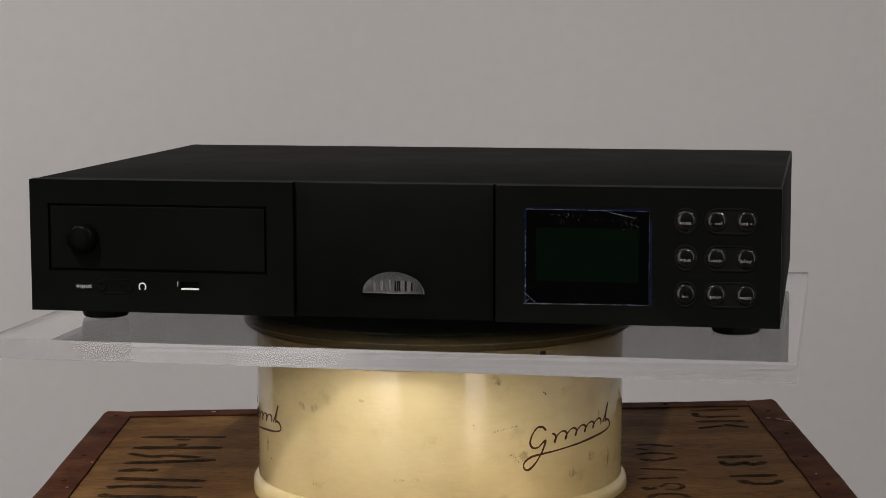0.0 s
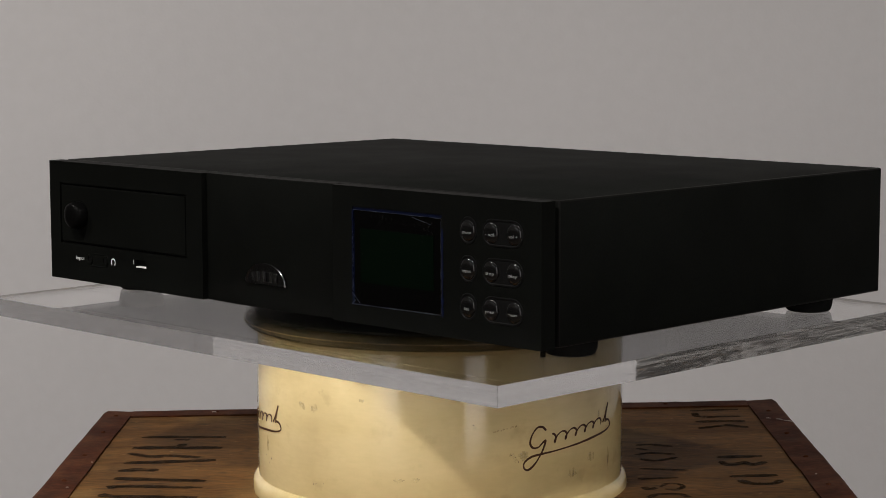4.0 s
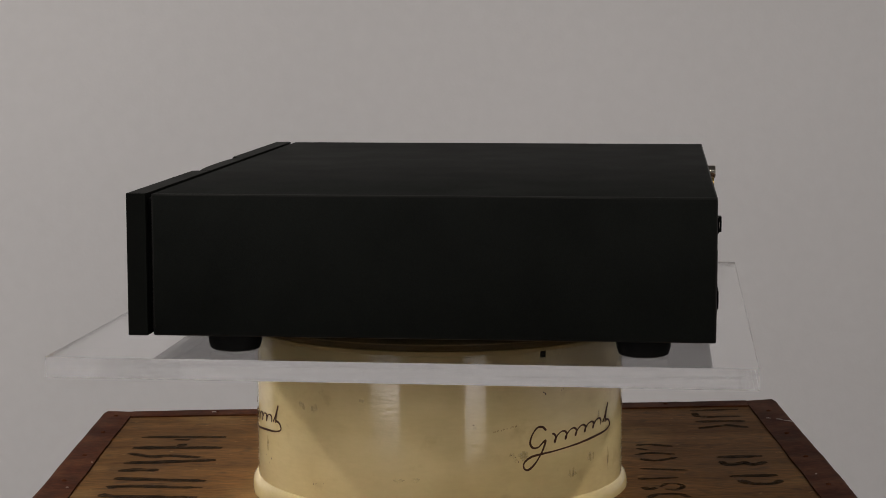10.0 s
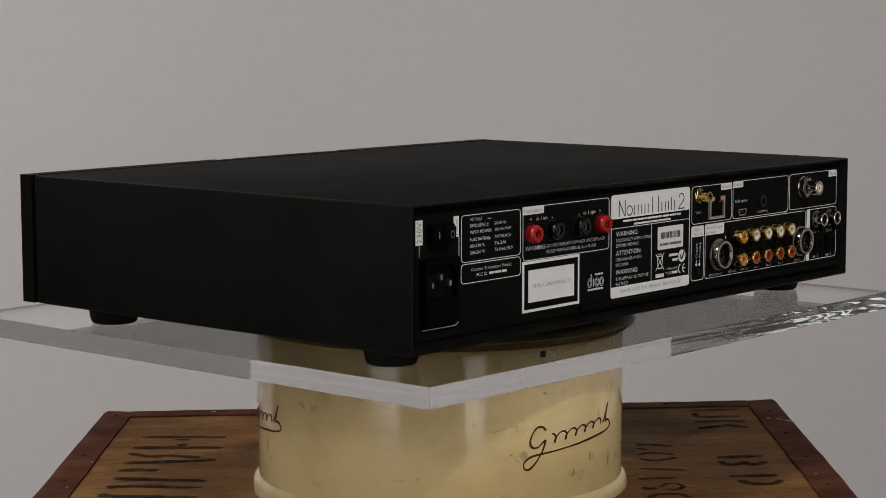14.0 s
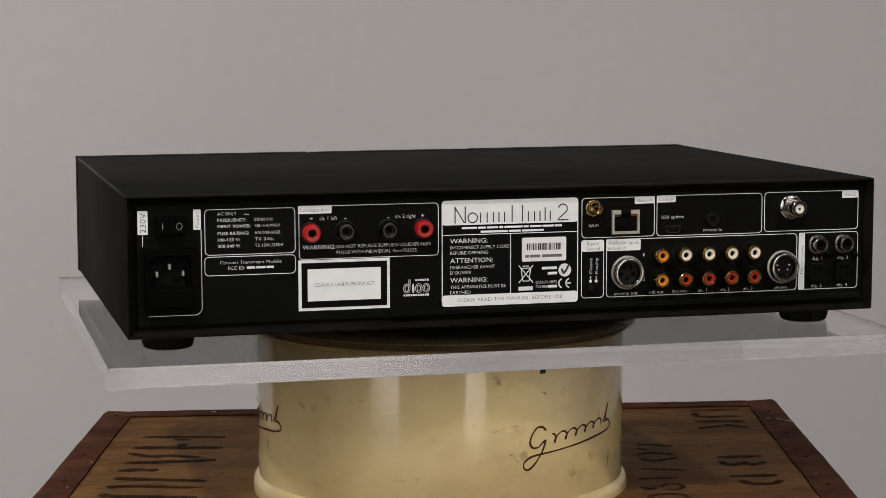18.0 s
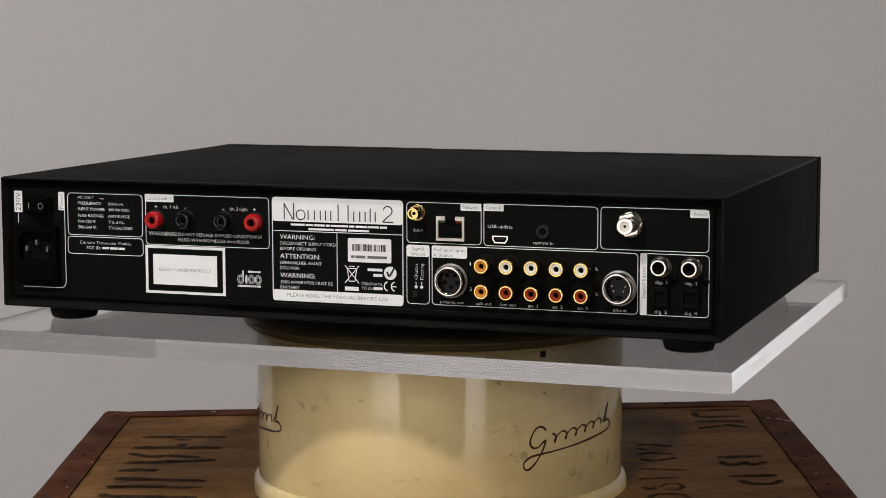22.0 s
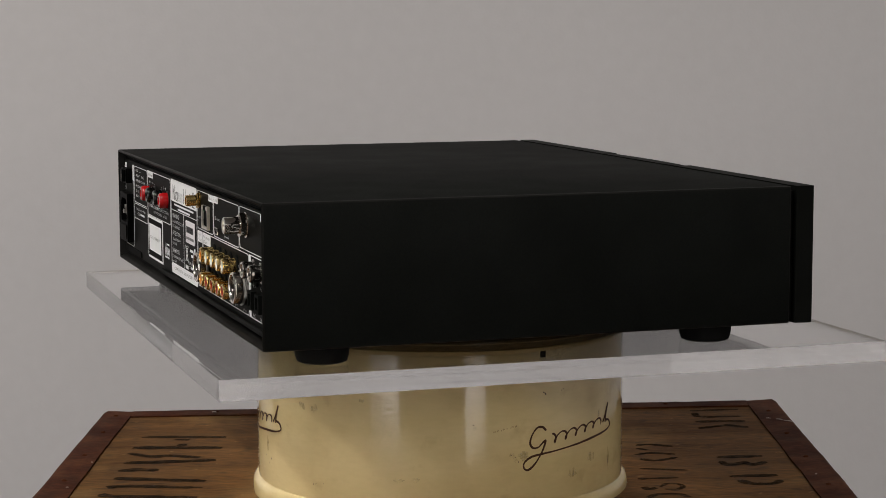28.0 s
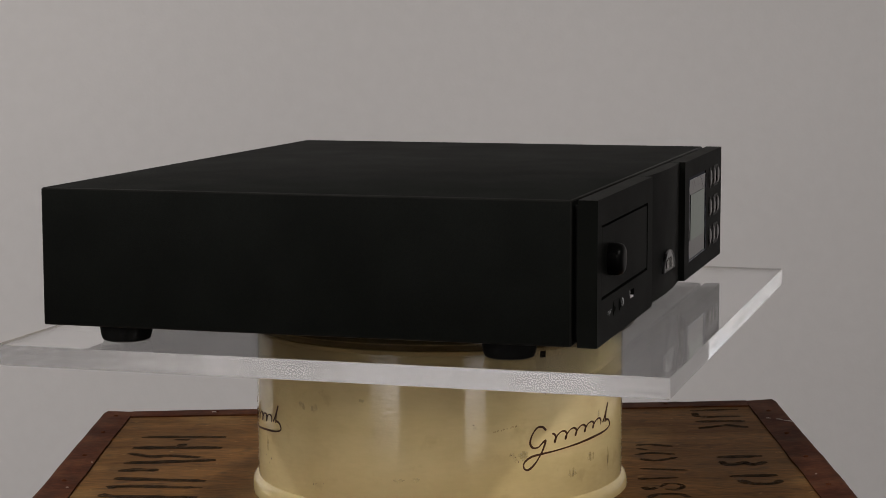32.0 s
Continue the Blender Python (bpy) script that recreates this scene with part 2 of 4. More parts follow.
    us = sorted({u0, u1, *[h[0] for h in holes], *[h[1] for h in holes]})
    vs = sorted({v0, v1, *[h[2] for h in holes], *[h[3] for h in holes]})
    full = {}
    for i in range(len(us) - 1):
        for j in range(len(vs) - 1):
            cu, cv = (us[i] + us[i + 1]) / 2, (vs[j] + vs[j + 1]) / 2
            full[i, j] = not any(h[0] < cu < h[1] and h[2] < cv < h[3] for h in holes)
    vert = {}

    def V(i, j, k):
        if (i, j, k) not in vert:
            vert[i, j, k] = bm.verts.new(place(us[i], vs[j], (w0, w1)[k]))
        return vert[i, j, k]
    for (i, j), f in full.items():
        if not f:
            continue
        bm.faces.new([V(i, j, 0), V(i, j + 1, 0), V(i + 1, j + 1, 0), V(i + 1, j, 0)])
        bm.faces.new([V(i, j, 1), V(i + 1, j, 1), V(i + 1, j + 1, 1), V(i, j + 1, 1)])
        for di, dj, a, b in ((-1, 0, (i, j), (i, j + 1)), (1, 0, (i + 1, j + 1), (i + 1, j)), (0, -1, (i + 1, j), (i, j)), (0, 1, (i, j + 1), (i + 1, j + 1))):
            if not full.get((i + di, j + dj), False):
                bm.faces.new([V(*a, 0), V(*a, 1), V(*b, 1), V(*b, 0)])
    return bm


def lathe(bm, profile, m=Matrix(), n=32):
    """Turns (radius, height) pairs about the local z axis; ends with radius 0 close it."""
    rings = []
    for r, z in profile:
        if r <= 1e-6:
            rings.append([bm.verts.new(m @ Vector((0, 0, z)))])
        else:
            rings.append([bm.verts.new(m @ Vector((r * math.cos(2 * math.pi * k / n), r * math.sin(2 * math.pi * k / n), z))) for k in range(n)])
    for a, b in zip(rings, rings[1:]):
        for k in range(n):
            l = (k + 1) % n
            if len(a) == 1 and len(b) == 1:
                continue
            if len(a) == 1:
                bm.faces.new([a[0], b[k], b[l]])
            elif len(b) == 1:
                bm.faces.new([a[k], a[l], b[0]])
            else:
                bm.faces.new([a[k], a[l], b[l], b[k]])
    return bm


def ribbon(bm, pts, width, normal_of, lift=0.0, thick=0.0002):
    """A flat stroke of the given width along pts on a surface whose normal is normal_of(point)."""
    prev = None
    n = len(pts)
    for i, p in enumerate(pts):
        p = Vector(p)
        t = (Vector(pts[min(i + 1, n - 1)]) - Vector(pts[max(i - 1, 0)]))
        nor = Vector(normal_of(p)).normalized()
        side = nor.cross(t)
        if side.length < 1e-9:
            continue
        side.normalize()
        w = width(i / (n - 1)) if callable(width) else width
        base = p + nor * lift
        row = [bm.verts.new(base + side * w / 2), bm.verts.new(base + side * w / 2 + nor * thick),
               bm.verts.new(base - side * w / 2 + nor * thick), bm.verts.new(base - side * w / 2)]
        if prev:
            for k in range(3):
                bm.faces.new([prev[k], prev[k + 1], row[k + 1], row[k]])
        prev = row
    return bm


def smooth_path(ctrl, per=8):
    """Catmull-Rom through the control points."""
    c = [Vector(p) for p in ctrl]
    c = [2 * c[0] - c[1], *c, 2 * c[-1] - c[-2]]
    out = []
    for i in range(1, len(c) - 2):
        for k in range(per):
            t = k / per
            p0, p1, p2, p3 = c[i - 1:i + 3]
            out.append(0.5 * ((2 * p1) + (p2 - p0) * t + (2 * p0 - 5 * p1 + 4 * p2 - p3) * t * t + (3 * p1 - p0 - 3 * p2 + p3) * t ** 3))
    out.append(c[-2])
    return out


def empty(name, m=Matrix()):
    ob = new(name)
    ob.empty_display_size = 0.05
    ob.matrix_world = m
    return ob


# ---------------- the room ----------------
PARTITION = -1.5                   # the light wall ends here; an unseen dark part of the room is added beyond
DEEP_Y = 2.8


def room():
    def st(name, bm, m, label):
        return tagged(mesh_ob(name, bm, m), label, name.split("_")[0], kind="structure")
    st("floor", slab(RX0 - .1, RX1 + .1, FRONT_Y - .2, DEEP_Y + .1, -0.1, 0.0), FLOOR, "brown wooden floor of the room")
    st("ceiling", slab(RX0 - .1, RX1 + .1, FRONT_Y - .2, DEEP_Y + .1, RZ, RZ + 0.1), CEILING, "plain grey painted ceiling")
    st("wall_back", slab(PARTITION, RX1 + .1, BACK_Y, BACK_Y + 0.1, 0, RZ), WALL, "plain grey-white painted wall behind the chest")
    st("wall_deep", slab(RX0 - .1, PARTITION + .1, DEEP_Y, DEEP_Y + 0.1, 0, RZ), DARKWALL, "unseen dark far wall beyond the partition")
    st("wall_side", slab(PARTITION, PARTITION + .1, BACK_Y + .1, DEEP_Y, 0, RZ), DARKWALL, "unseen dark return wall behind the partition")
    st("wall_left_upper", holed(FRONT_Y, DEEP_Y, 0.9, RZ, RX0 - 0.1, RX0, [SIDE_WINDOW], lambda u, v, w: (w, u, v)), MIDWALL, "grey painted side wall with a window")
    # unseen dark lower half, added to keep the screen's reflection dark
    st("wall_left_lower", slab(RX0 - 0.1, RX0, FRONT_Y, DEEP_Y, 0, 0.9), DARKWALL, "unseen dark lower part of the side wall")
    y0, y1, z0, z1 = SIDE_WINDOW
    w = tagged(empty("window_4", Matrix.Translation((RX0 - 0.03, (y0 + y1) / 2, z0))), "white-framed side window full of daylight", "window", kind="structure")
    hy, hz = (y1 - y0) / 2, z1 - z0
    part("window_frame", holed(-hy + .002, hy - .002, .002, hz - .002, -0.025, 0.025, [(-hy + .05, hy - .05, .05, hz - .05)], lambda u, v, q: (q, u, v)), FRAME, w)
    part("window_sill", slab(0.03, 0.12, -hy + .002, hy - .002, -0.02, 0.0015, 0.004), FRAME, w)
    st("wall_right", slab(RX1, RX1 + 0.1, FRONT_Y, BACK_Y, 0, RZ), WALL, "plain grey-white painted side wall")
    holes = list(WINDOWS)
    st("wall_front", holed(RX0 - .1, RX1 + .1, 0, RZ, FRONT_Y - 0.15, FRONT_Y, holes, lambda u, v, w: (u, w, v)), DARKWALL,
       "dark painted wall with three windows")
    for i, (x0, x1, z0, z1) in enumerate(WINDOWS):
        w = tagged(empty("window_%d" % (i + 1), Matrix.Translation(((x0 + x1) / 2, FRONT_Y - 0.03, z0))), "tall white-framed window full of daylight" if z0 < 1 else "small high white-framed window full of daylight", "window", kind="structure")
        hx, hz = (x1 - x0) / 2, z1 - z0
        part("window_frame", holed(-hx + .002, hx - .002, .002, hz - .002, -0.025, 0.025, [(-hx + .05, hx - .05, .05, hz - .05)], lambda u, v, q: (u, q, v)), FRAME, w)
        part("window_sill", slab(-hx + .002, hx - .002, 0.03, 0.12, -0.02, 0.0015, 0.004), FRAME, w)
    lamp = tagged(empty("ceiling_light", Matrix.Translation(LAMPS[0][0])), "small round white ceiling downlight", "lamp", group="ceiling downlights")
    bm = lathe(bmesh.new(), [(0.078, 0.006), (0.085, 0.002), (0.09, 0.012), (0.09, 0.14), (0.078, 0.14), (0.078, 0.006)], n=40)
    part("lamp_housing", bm, FRAME, lamp, smooth=True)
    for spot, watts in LAMPS[1:]:
        copy_thing(lamp, Matrix.Translation(spot))
    pendant = tagged(empty("pendant_lamp", Matrix.Translation(PENDANT)), "plain white pendant lamp on a dark cord", "lamp")
    part("shade", lathe(bmesh.new(), [(.022, .10), (.024, .103), (.10, .035), (.102, .033), (.099, .033), (.022, .098)], n=40), FRAME, pendant, smooth=True)
    part("cord", lathe(bmesh.new(), [(0, .10), (.003, .10), (.003, RZ - PENDANT[2]), (0, RZ - PENDANT[2])], n=10), RUBBER, pendant, smooth=True)


room()

# ---------------- the tea chest ----------------
CREST = BASE - 0.128               # top of the chest at its middle
CHEST = (-0.256, 0.2535, -0.250, 0.242)   # x0, x1, y0, y1


def tea_chest():
    x0, x1, y0, y1 = CHEST
    hgt = CREST
    top = hgt
    chest = tagged(empty("tea_chest", Matrix.Translation((0, 0, CREST)) @ pose(0, 0, 0, 0, -0.9, 0) @ Matrix.Translation((0, 0, -hgt))),
                   "old stained plywood tea chest with rusty metal edging", "chest")
    t = 0.006
    part("top_board", slab(x0 + .001, x1 - .001, y0 + .001, y1 - .001, top - t, top, 0.0008), PLY, chest, "plywood lid with faded black stencil marks")
    for name, b in (("side_board", (x0, x0 + t, y0 + t, y1 - t)), ("side_board", (x1 - t, x1, y0 + t, y1 - t)),
                    ("front_board", (x0, x1, y0, y0 + t)), ("back_board", (x0, x1, y1 - t, y1))):
        part(name, slab(*b, 0.006, top - t, 0.0006), PLY, chest)
    part("bottom_board", slab(x0 + t, x1 - t, y0 + t, y1 - t, 0.006, 0.014), PLY, chest)
    rnd = random.Random(5)

    def strip(a, b, inward, down, w=0.0185, name="metal_edging"):
        """A folded tin strip from a to b along a top edge: a flat on the lid and a flap over the side, edges a little wavy."""
        a, b, inward, down = Vector(a), Vector(b), Vector(inward), Vector(down)
        bm = bmesh.new()
        prev = None
        n = 30
        for i in range(n + 1):
            p = a.lerp(b, i / n)
            j = lambda s: (noise.noise(p * 22 + Vector((s, 0, 0)))) * 0.0008
            up = -down
            out = -inward
            row = [p + inward * (w + j(1)) + up * 0.0002, p + inward * (w + j(1)) + up * (0.0011 + abs(j(5)) * 0.5),
                   p + inward * 0.002 + out * j(3) + up * (0.0022 + j(2) * 0.7), p + out * (0.0012 + j(3)) + up * (0.0004 + j(2) * 0.6),
                   p + out * (0.0013 + j(3)) + down * (w + j(4)), p + out * 0.0003 + down * (w + j(4)), p + out * 0.0003 + down * 0.001, p + inward * 0.003 + up * 0.0002]
            vs = [bm.verts.new(q) for q in row]
            if prev:
                for k in range(8):
                    bm.faces.new([prev[k], prev[(k + 1) % 8], vs[(k + 1) % 8], vs[k]])
            else:
                bm.faces.new(vs)
            prev = vs
        bm.faces.new(prev[::-1])
        return part(name, bm, RUST, chest, "rusty brown tin edging strip", smooth=True)
    dn = (0, 0, -1)
    strip((x0, y0 - .001, top), (x0, y1 + .001, top), (1, 0, 0), dn, 0.0215)
    strip((x1, y0 - .001, top), (x1, y1 + .001, top), (-1, 0, 0), dn, 0.0215)
    strip((x0 + .022, y1, top), (x1 - .022, y1, top), (0, -1, 0), dn, 0.017)
    strip((x0 + .022, y0, top), (x1 - .022, y0, top), (0, 1, 0), dn, 0.017)
    for cx, sx in ((x0, 1), (x1, -1)):
        for cy, sy in ((y0, 1), (y1, -1)):
            bm = bmesh.new()
            box(bm, min(cx - sx * .0015, cx + sx * .02), max(cx - sx * .0015, cx + sx * .02), min(cy - sy * .0015, cy - sy * .0005), max(cy - sy * .0015, cy - sy * .0005), 0.006, top - 0.022)
            box(bm, min(cx - sx * .0015, cx - sx * .0005), max(cx - sx * .0015, cx - sx * .0005), min(cy - sy * .0005, cy + sy * .02), max(cy - sy * .0005, cy + sy * .02), 0.006, top - 0.022)
            part("corner_edging", bm, RUST, chest, "rusty tin corner strip")
    # nails along the strips
    nail = bmesh.new()
    lathe(nail, [(0, 0.0016), (0.0014, 0.0012), (0.0022, 0.0), (0, 0)], n=10)
    first = None
    spots = [(x0 + .011, y) for y in (-.21, -.13, -.062, 0.012, .088, .165, .225)] + [(x1 - .011, y) for y in (-.2, -.115, -.035, .045, .12, .2)] + \
            [(x, y1 - .008) for x in (-.17, -.06, .03, .17)]
    for k, (x, y) in enumerate(spots):
        if first is None:
            first = part("nail", nail, RUST, chest)
            first.location = (x, y, top + 0.0012)
        else:
            o = new("nail", first.data)
            o.parent = chest
            o.location = (x, y, top + 0.0012)
    # a bare bright scrape, and pale strips that paint the glints on nail heads
    for x, y, dx, dy, w in ((.236, .170, .003, -.001, .0009), (.2425, .166, .004, -.003, .0010), (.2475, .161, .005, -.005, .0009), (-.1732, .229, .0030, .001, .0018), (-.1705, .2285, .0012, -.001, .0010),
                            (.176, y1 - .004, .004, 0, .0012), (.187, y1 - .003, .0016, 0, .0010), (-.2395, -.011, .0016, .0006, .0013), (.2388, -.010, .0010, 0, .0011), (-.236, .062, .0012, 0, .0008)):
        bm = bmesh.new()
        ribbon(bm, [(x, y, top + .0024), (x + dx / 2, y + dy / 2, top + .0026), (x + dx, y + dy, top + .0024)], w, lambda p: (0, 0, 1), thick=0.0003)
        part("scrape_and_glint", bm, NAIL, chest, "bright strip for bare scrape and nail glints")
    # stencilled marks, worn black strokes of brushed-in paint: points in millimetres on the lid, then the width
    LEFT = (((-215, 152), (-183, 151), (-154, 148), 8), ((-190, 142), (-179, 141), 6), ((-216, 117), (-153, 112), 10), ((-186, 123), (-179, 124), 6),
            ((-216, 99), (-199, 87), (-187, 89), (-165, 82), 8), ((-215, 69), (-184, 70), (-153, 73), 9), ((-215, 45), (-202, 47), (-188, 45), 9),
            ((-214, 23), (-192, 18), (-153, 11), 9), ((-214, -4), (-204, 0), (-153, -8), 8), ((-215, -20), (-207, -27), (-153, -34), 8))
    RIGHT = (((186, 213), (194, 214), (222, 216), 6), ((188, 206), (191, 191), (220, 190), 6), ((185, 173), (221, 172), 7), ((184, 149), (195, 154), (203, 157), 6), ((204, 161), (220, 149), 6))
    LOWER = (((184, 54), (215, 55), 8), ((185, 42), (189, 31), (198, 35), (202, 40), 7), ((200, 37), (206, 30), (215, 38), 7),
             ((185, -3), (216, -1), 8), ((190, -13), (196, -23), (210, -24), (216, -15), 7))
    FIGURES = (((134, 96), (144, 98), (159, 90), 5), ((134, 86), (141, 80), 4), ((131, 65), (141, 70), (158, 66), 5), ((133, 53), (143, 47), (158, 56), 5),
               ((130, 24), (161, 17), 4), ((126, -5), (152, -4), 4), ((127, -27), (130, -34), (135, -30), 5),
               ((138, -28), (143, -20), (150, -21), (152, -29), (147, -36), (140, -34), 4), ((127, -57), (134, -48), (147, -48), (153, -56), 5))
    for group in (LEFT, RIGHT, LOWER, FIGURES):
        for stroke in group:
            w = stroke[-1]
            bm = bmesh.new()
            pts = [(q.x, q.y + noise.noise(q * 60) * 0.0008, top) for q in smooth_path([Vector((a, b, 0)) / 1000 for a, b in stroke[:-1]], 36 // (len(stroke) - 2))]
            ph = rnd.random() * 9
            ribbon(bm, pts, lambda s: w / 1000 * (0.9 + 0.3 * noise.noise(Vector((s * 4, ph, w))) + 0.22 * noise.noise(Vector((s * 26, ph, w)))) * (1.0 if 0.06 < s < 0.94 else 0.6), lambda p: (0, 0, 1), 0.0001, 0.0001)
            part("stencil_mark", bm, STENCIL, chest, "worn black stencil stroke")
    return chest


tea_chest()

# ---------------- the display turntable ----------------
DRUM_R = 0.1163
DRUM_Z = CREST - 0.0012


def display_turntable():
    tt = tagged(empty("display_turntable", Matrix.Translation((-0.0008, 0, DRUM_Z))), "cream enamelled round display turntable with dark script marks", "turntable")
    h = (BASE - 0.0118 - 0.0113) - DRUM_Z           # drum foot to plate underside
    R = DRUM_R
    bm = lathe(bmesh.new(), [(0, 0.004), (R - .004, 0.004), (R - .0005, 0.006), (R, 0.016), (R, h - .020), (R + .0002, h - .0135), (R + 0.002, h - .0115), (R + .0045, h - .0105), (0.05, h - .0105), (0, h - .0105)], n=128)
    part("drum", bm, ENAMEL, tt, "cream enamelled drum, scuffed and stained", smooth=True)
    bm = lathe(bmesh.new(), [(R - .002, 0.0), (R + .0034, 0.0), (R + .0037, 0.0022), (R + .0034, 0.0058), (R + .0025, 0.0084), (R + .0008, 0.0102), (R + .0001, 0.0106), (R - .002, 0.0106)], n=128)
    part("base_rim", bm, ENAMEL, tt, "rolled cream rim at the foot", smooth=True)
    # the platter's dark colour carries the shade cast by the amplifier above
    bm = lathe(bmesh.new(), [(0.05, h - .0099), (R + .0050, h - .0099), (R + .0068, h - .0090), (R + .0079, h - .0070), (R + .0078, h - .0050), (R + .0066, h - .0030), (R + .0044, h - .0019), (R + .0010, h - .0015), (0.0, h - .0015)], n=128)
    platter = part("platter", bm, ENAMEL_SHADED, tt, "cream turning platter with a rounded lip", smooth=True)
    bm = lathe(bmesh.new(), [(0, h - .0014), (R + .0006, h - .0014), (R + .0016, h - .0010), (R + .0012, h - .0003), (R, h - .0001), (0, h - .0001)], n=128)
    part("platter_mat", bm, MAT_BLACK, platter, "thin black rubber mat", smooth=True)

    bm = lathe(bmesh.new(), [(R + .0070, h - .0062), (R + .00812, h - .0062), (R + .00812, h - .0056), (R + .0070, h - .0056)], n=128)
    part("lip_groove", bm, GRIME, platter, "dark line round the platter's lip", smooth=True)

    def at(az, z, r=R):
        a = radians(az)
        return Vector((r * math.sin(a), -r * math.cos(a), z - (DRUM_Z - BASE)))

    def out(p):
        return (p.x, p.y, 0)

    def mark(az0):
        """The dark script mark as one flowing line: a big loop, running waves, a tall end stroke and a long underline."""
        def pt(a, z):
            return at(az0 + a, (-82.0 + z) / 1000)
        bm = bmesh.new()
        # open loop with its tail swung under the whole mark and a small hook at the end
        a = smooth_path([pt(6.7, 7.2), pt(5.4, 9.5), pt(3.5, 9.3), pt(1.8, 5.2), pt(1.2, 0.6), pt(2.1, -2.3), pt(3.9, -2.4), pt(5.5, -0.0), pt(6.5, 1.1), pt(5.7, -3.8), pt(4.1, -8.9), pt(2.4, -12.9), pt(0.5, -15.3), pt(-0.8, -14.0), pt(-0.7, -10.6), pt(1.6, -7.7), pt(5.1, -6.7), pt(10.7, -5.8), pt(18.8, -4.3), pt(27.1, -2.6), pt(34.1, -1.2), pt(37.5, 1.1), pt(36.6, 4.6), pt(34.5, 5.4)], 8)
        ribbon(bm, a, lambda s: 0.00112 + 0.00022 * math.sin(s * 40), out, 0.0001, 0.0002)
        # running arches, climbing and shrinking along the mark
        w = []
        for i in range(145):
            s = i / 144
            w.append(pt(8.3 + (31.5 - 8.3) * s + 1.1 * math.sin(2 * math.pi * 5.5 * s + 0.5), 1.7 + (6.1 - 1.7) * s + (3.0 - 0.9 * s) * math.cos(2 * math.pi * 5.5 * s)))
        ribbon(bm, w, lambda s: 0.00100 + 0.0003 * math.sin(s * 69), out, 0.00012, 0.0002)
        ribbon(bm, smooth_path([pt(32.5, 4.3), pt(34.0, 8.3), pt(36.0, 15.4), pt(34.8, 9.8), pt(34.1, 4.1)], 7), 0.0010, out, 0.00014, 0.0002)
        part("script_mark", bm, SCRIPT, tt, "flowing dark brown script emblem")
    for az in (26.0, -93.8, 146.0):
        mark(az)
    hole = Matrix.Translation(at(31.5, -.0375)) @ pose(0, 0, 0, 0, 0, 31.5)
    bm = slab(-.0021, .0021, -.0003, .001, -.0030, .0030, .0003, 1)
    bmesh.ops.transform(bm, matrix=hole, verts=bm.verts)
    part("drum_slot", bm, VOID, tt, "small dark slot under the platter")
    # scuffs and grime
    rnd = random.Random(11)
    scuffs = [(15.6, -73.0, 23.2, -70.0, .0008)]
    for a0, z0, a1, z1, w in scuffs:
        n = 26
        for i in range(n):
            s = i / n
            if rnd.random() < 0.45:
                continue
            p = [at(a0 + (a1 - a0) * (s + k * .012), (z0 + (z1 - z0) * (s + k * .012) + 0.5 * noise.noise(Vector((s * 14, 3, 1)))) / 1000) for k in range(3)]
            bm = bmesh.new()
            ribbon(bm, p, w * (0.6 + rnd.random() * .8), out, 0.0001, 0.0001)
            part("scratch", bm, GRIME, tt, "fine brown scratch")
    # smudges, specks and runs: azimuth, height, width and height in millimetres, lean in degrees
    def blob(az, z, w, hh, lean, seed):
        q = random.Random(seed)
        bm = bmesh.new()
        ring = []
        ca, sa = math.cos(radians(lean)), math.sin(radians(lean))
        for i in range(18):
            f = 2 * math.pi * i / 18
            k = q.uniform(.55, 1.1)
            u, v = k * w / 2 * math.cos(f), k * hh / 2 * math.sin(f)
            u, v = u * ca - v * sa, u * sa + v * ca
            ring.append(bm.verts.new(at(az + math.degrees(u / 1000 / R), (z + v) / 1000, R + .00012)))
        mid = bm.verts.new(at(az, z / 1000, R + .00014))
        for i in range(18):
            bm.faces.new([mid, ring[i], ring[(i + 1) % 18]])
        return bm
    smudges = ((16.4, -42.0, 6.0, 4.5, -30), (21.8, -89.0, 3.2, 6.0, 40), (51.7, -96.3, 5.5, 5.0, 20), (43.1, -103.1, 6.0, 5.0, 0), (-45.2, -62.6, 5.0, 4.0, 0), (-40.0, -63.5, 4.0, 5.0, 0),
               (62.5, -101.0, 2.6, 14.0, 0), (56.0, -72.0, 2.4, 7.0, -15), (-12.0, -101.4, 6.0, 2.6, 0), (-7.0, -100.8, 5.0, 2.6, 10), (-66.0, -93.0, 3.0, 8.0, 0), (25.0, -88.5, 6.0, 5.0, 0), (-23.3, -55.1, 3.0, 2.0, 0))
    for k, (az, z, w, hh, lean) in enumerate(smudges):
        part("smudge", blob(az, z, w * 1.35, hh * 1.35, lean, k), SMUDGE, tt, "soft grey-brown smudge")
    specks = ((32.4, -52.6, 1.1, 2.0, 30), (31.8, -51.6, 1.2, .8, 0), (38.4, -51.9, .7, .6, 0), (39.2, -51.2, .5, .9, 20), (9.7, -68.2, 1.0, .7, 0), (-63.2, -101.6, .7, 2.6, -25), (-64.6, -104.4, .6, 2.2, -25),
              (-67.4, -100.6, 1.6, .6, 0), (-40.7, -109.2, .6, 1.0, 0), (-39.6, -108.8, 1.6, .4, 15), (-36.6, -107.9, 1.4, .4, 20), (21.0, -87.4, 1.6, .5, -35), (22.4, -88.9, 1.0, .5, -20), (23.4, -91.8, .5, 1.4, 0),
              (62.3, -103.0, .5, 3.0, 0), (61.0, -81.0, .5, 2.4, 0), (15.7, -41.0, 1.4, .6, -20))
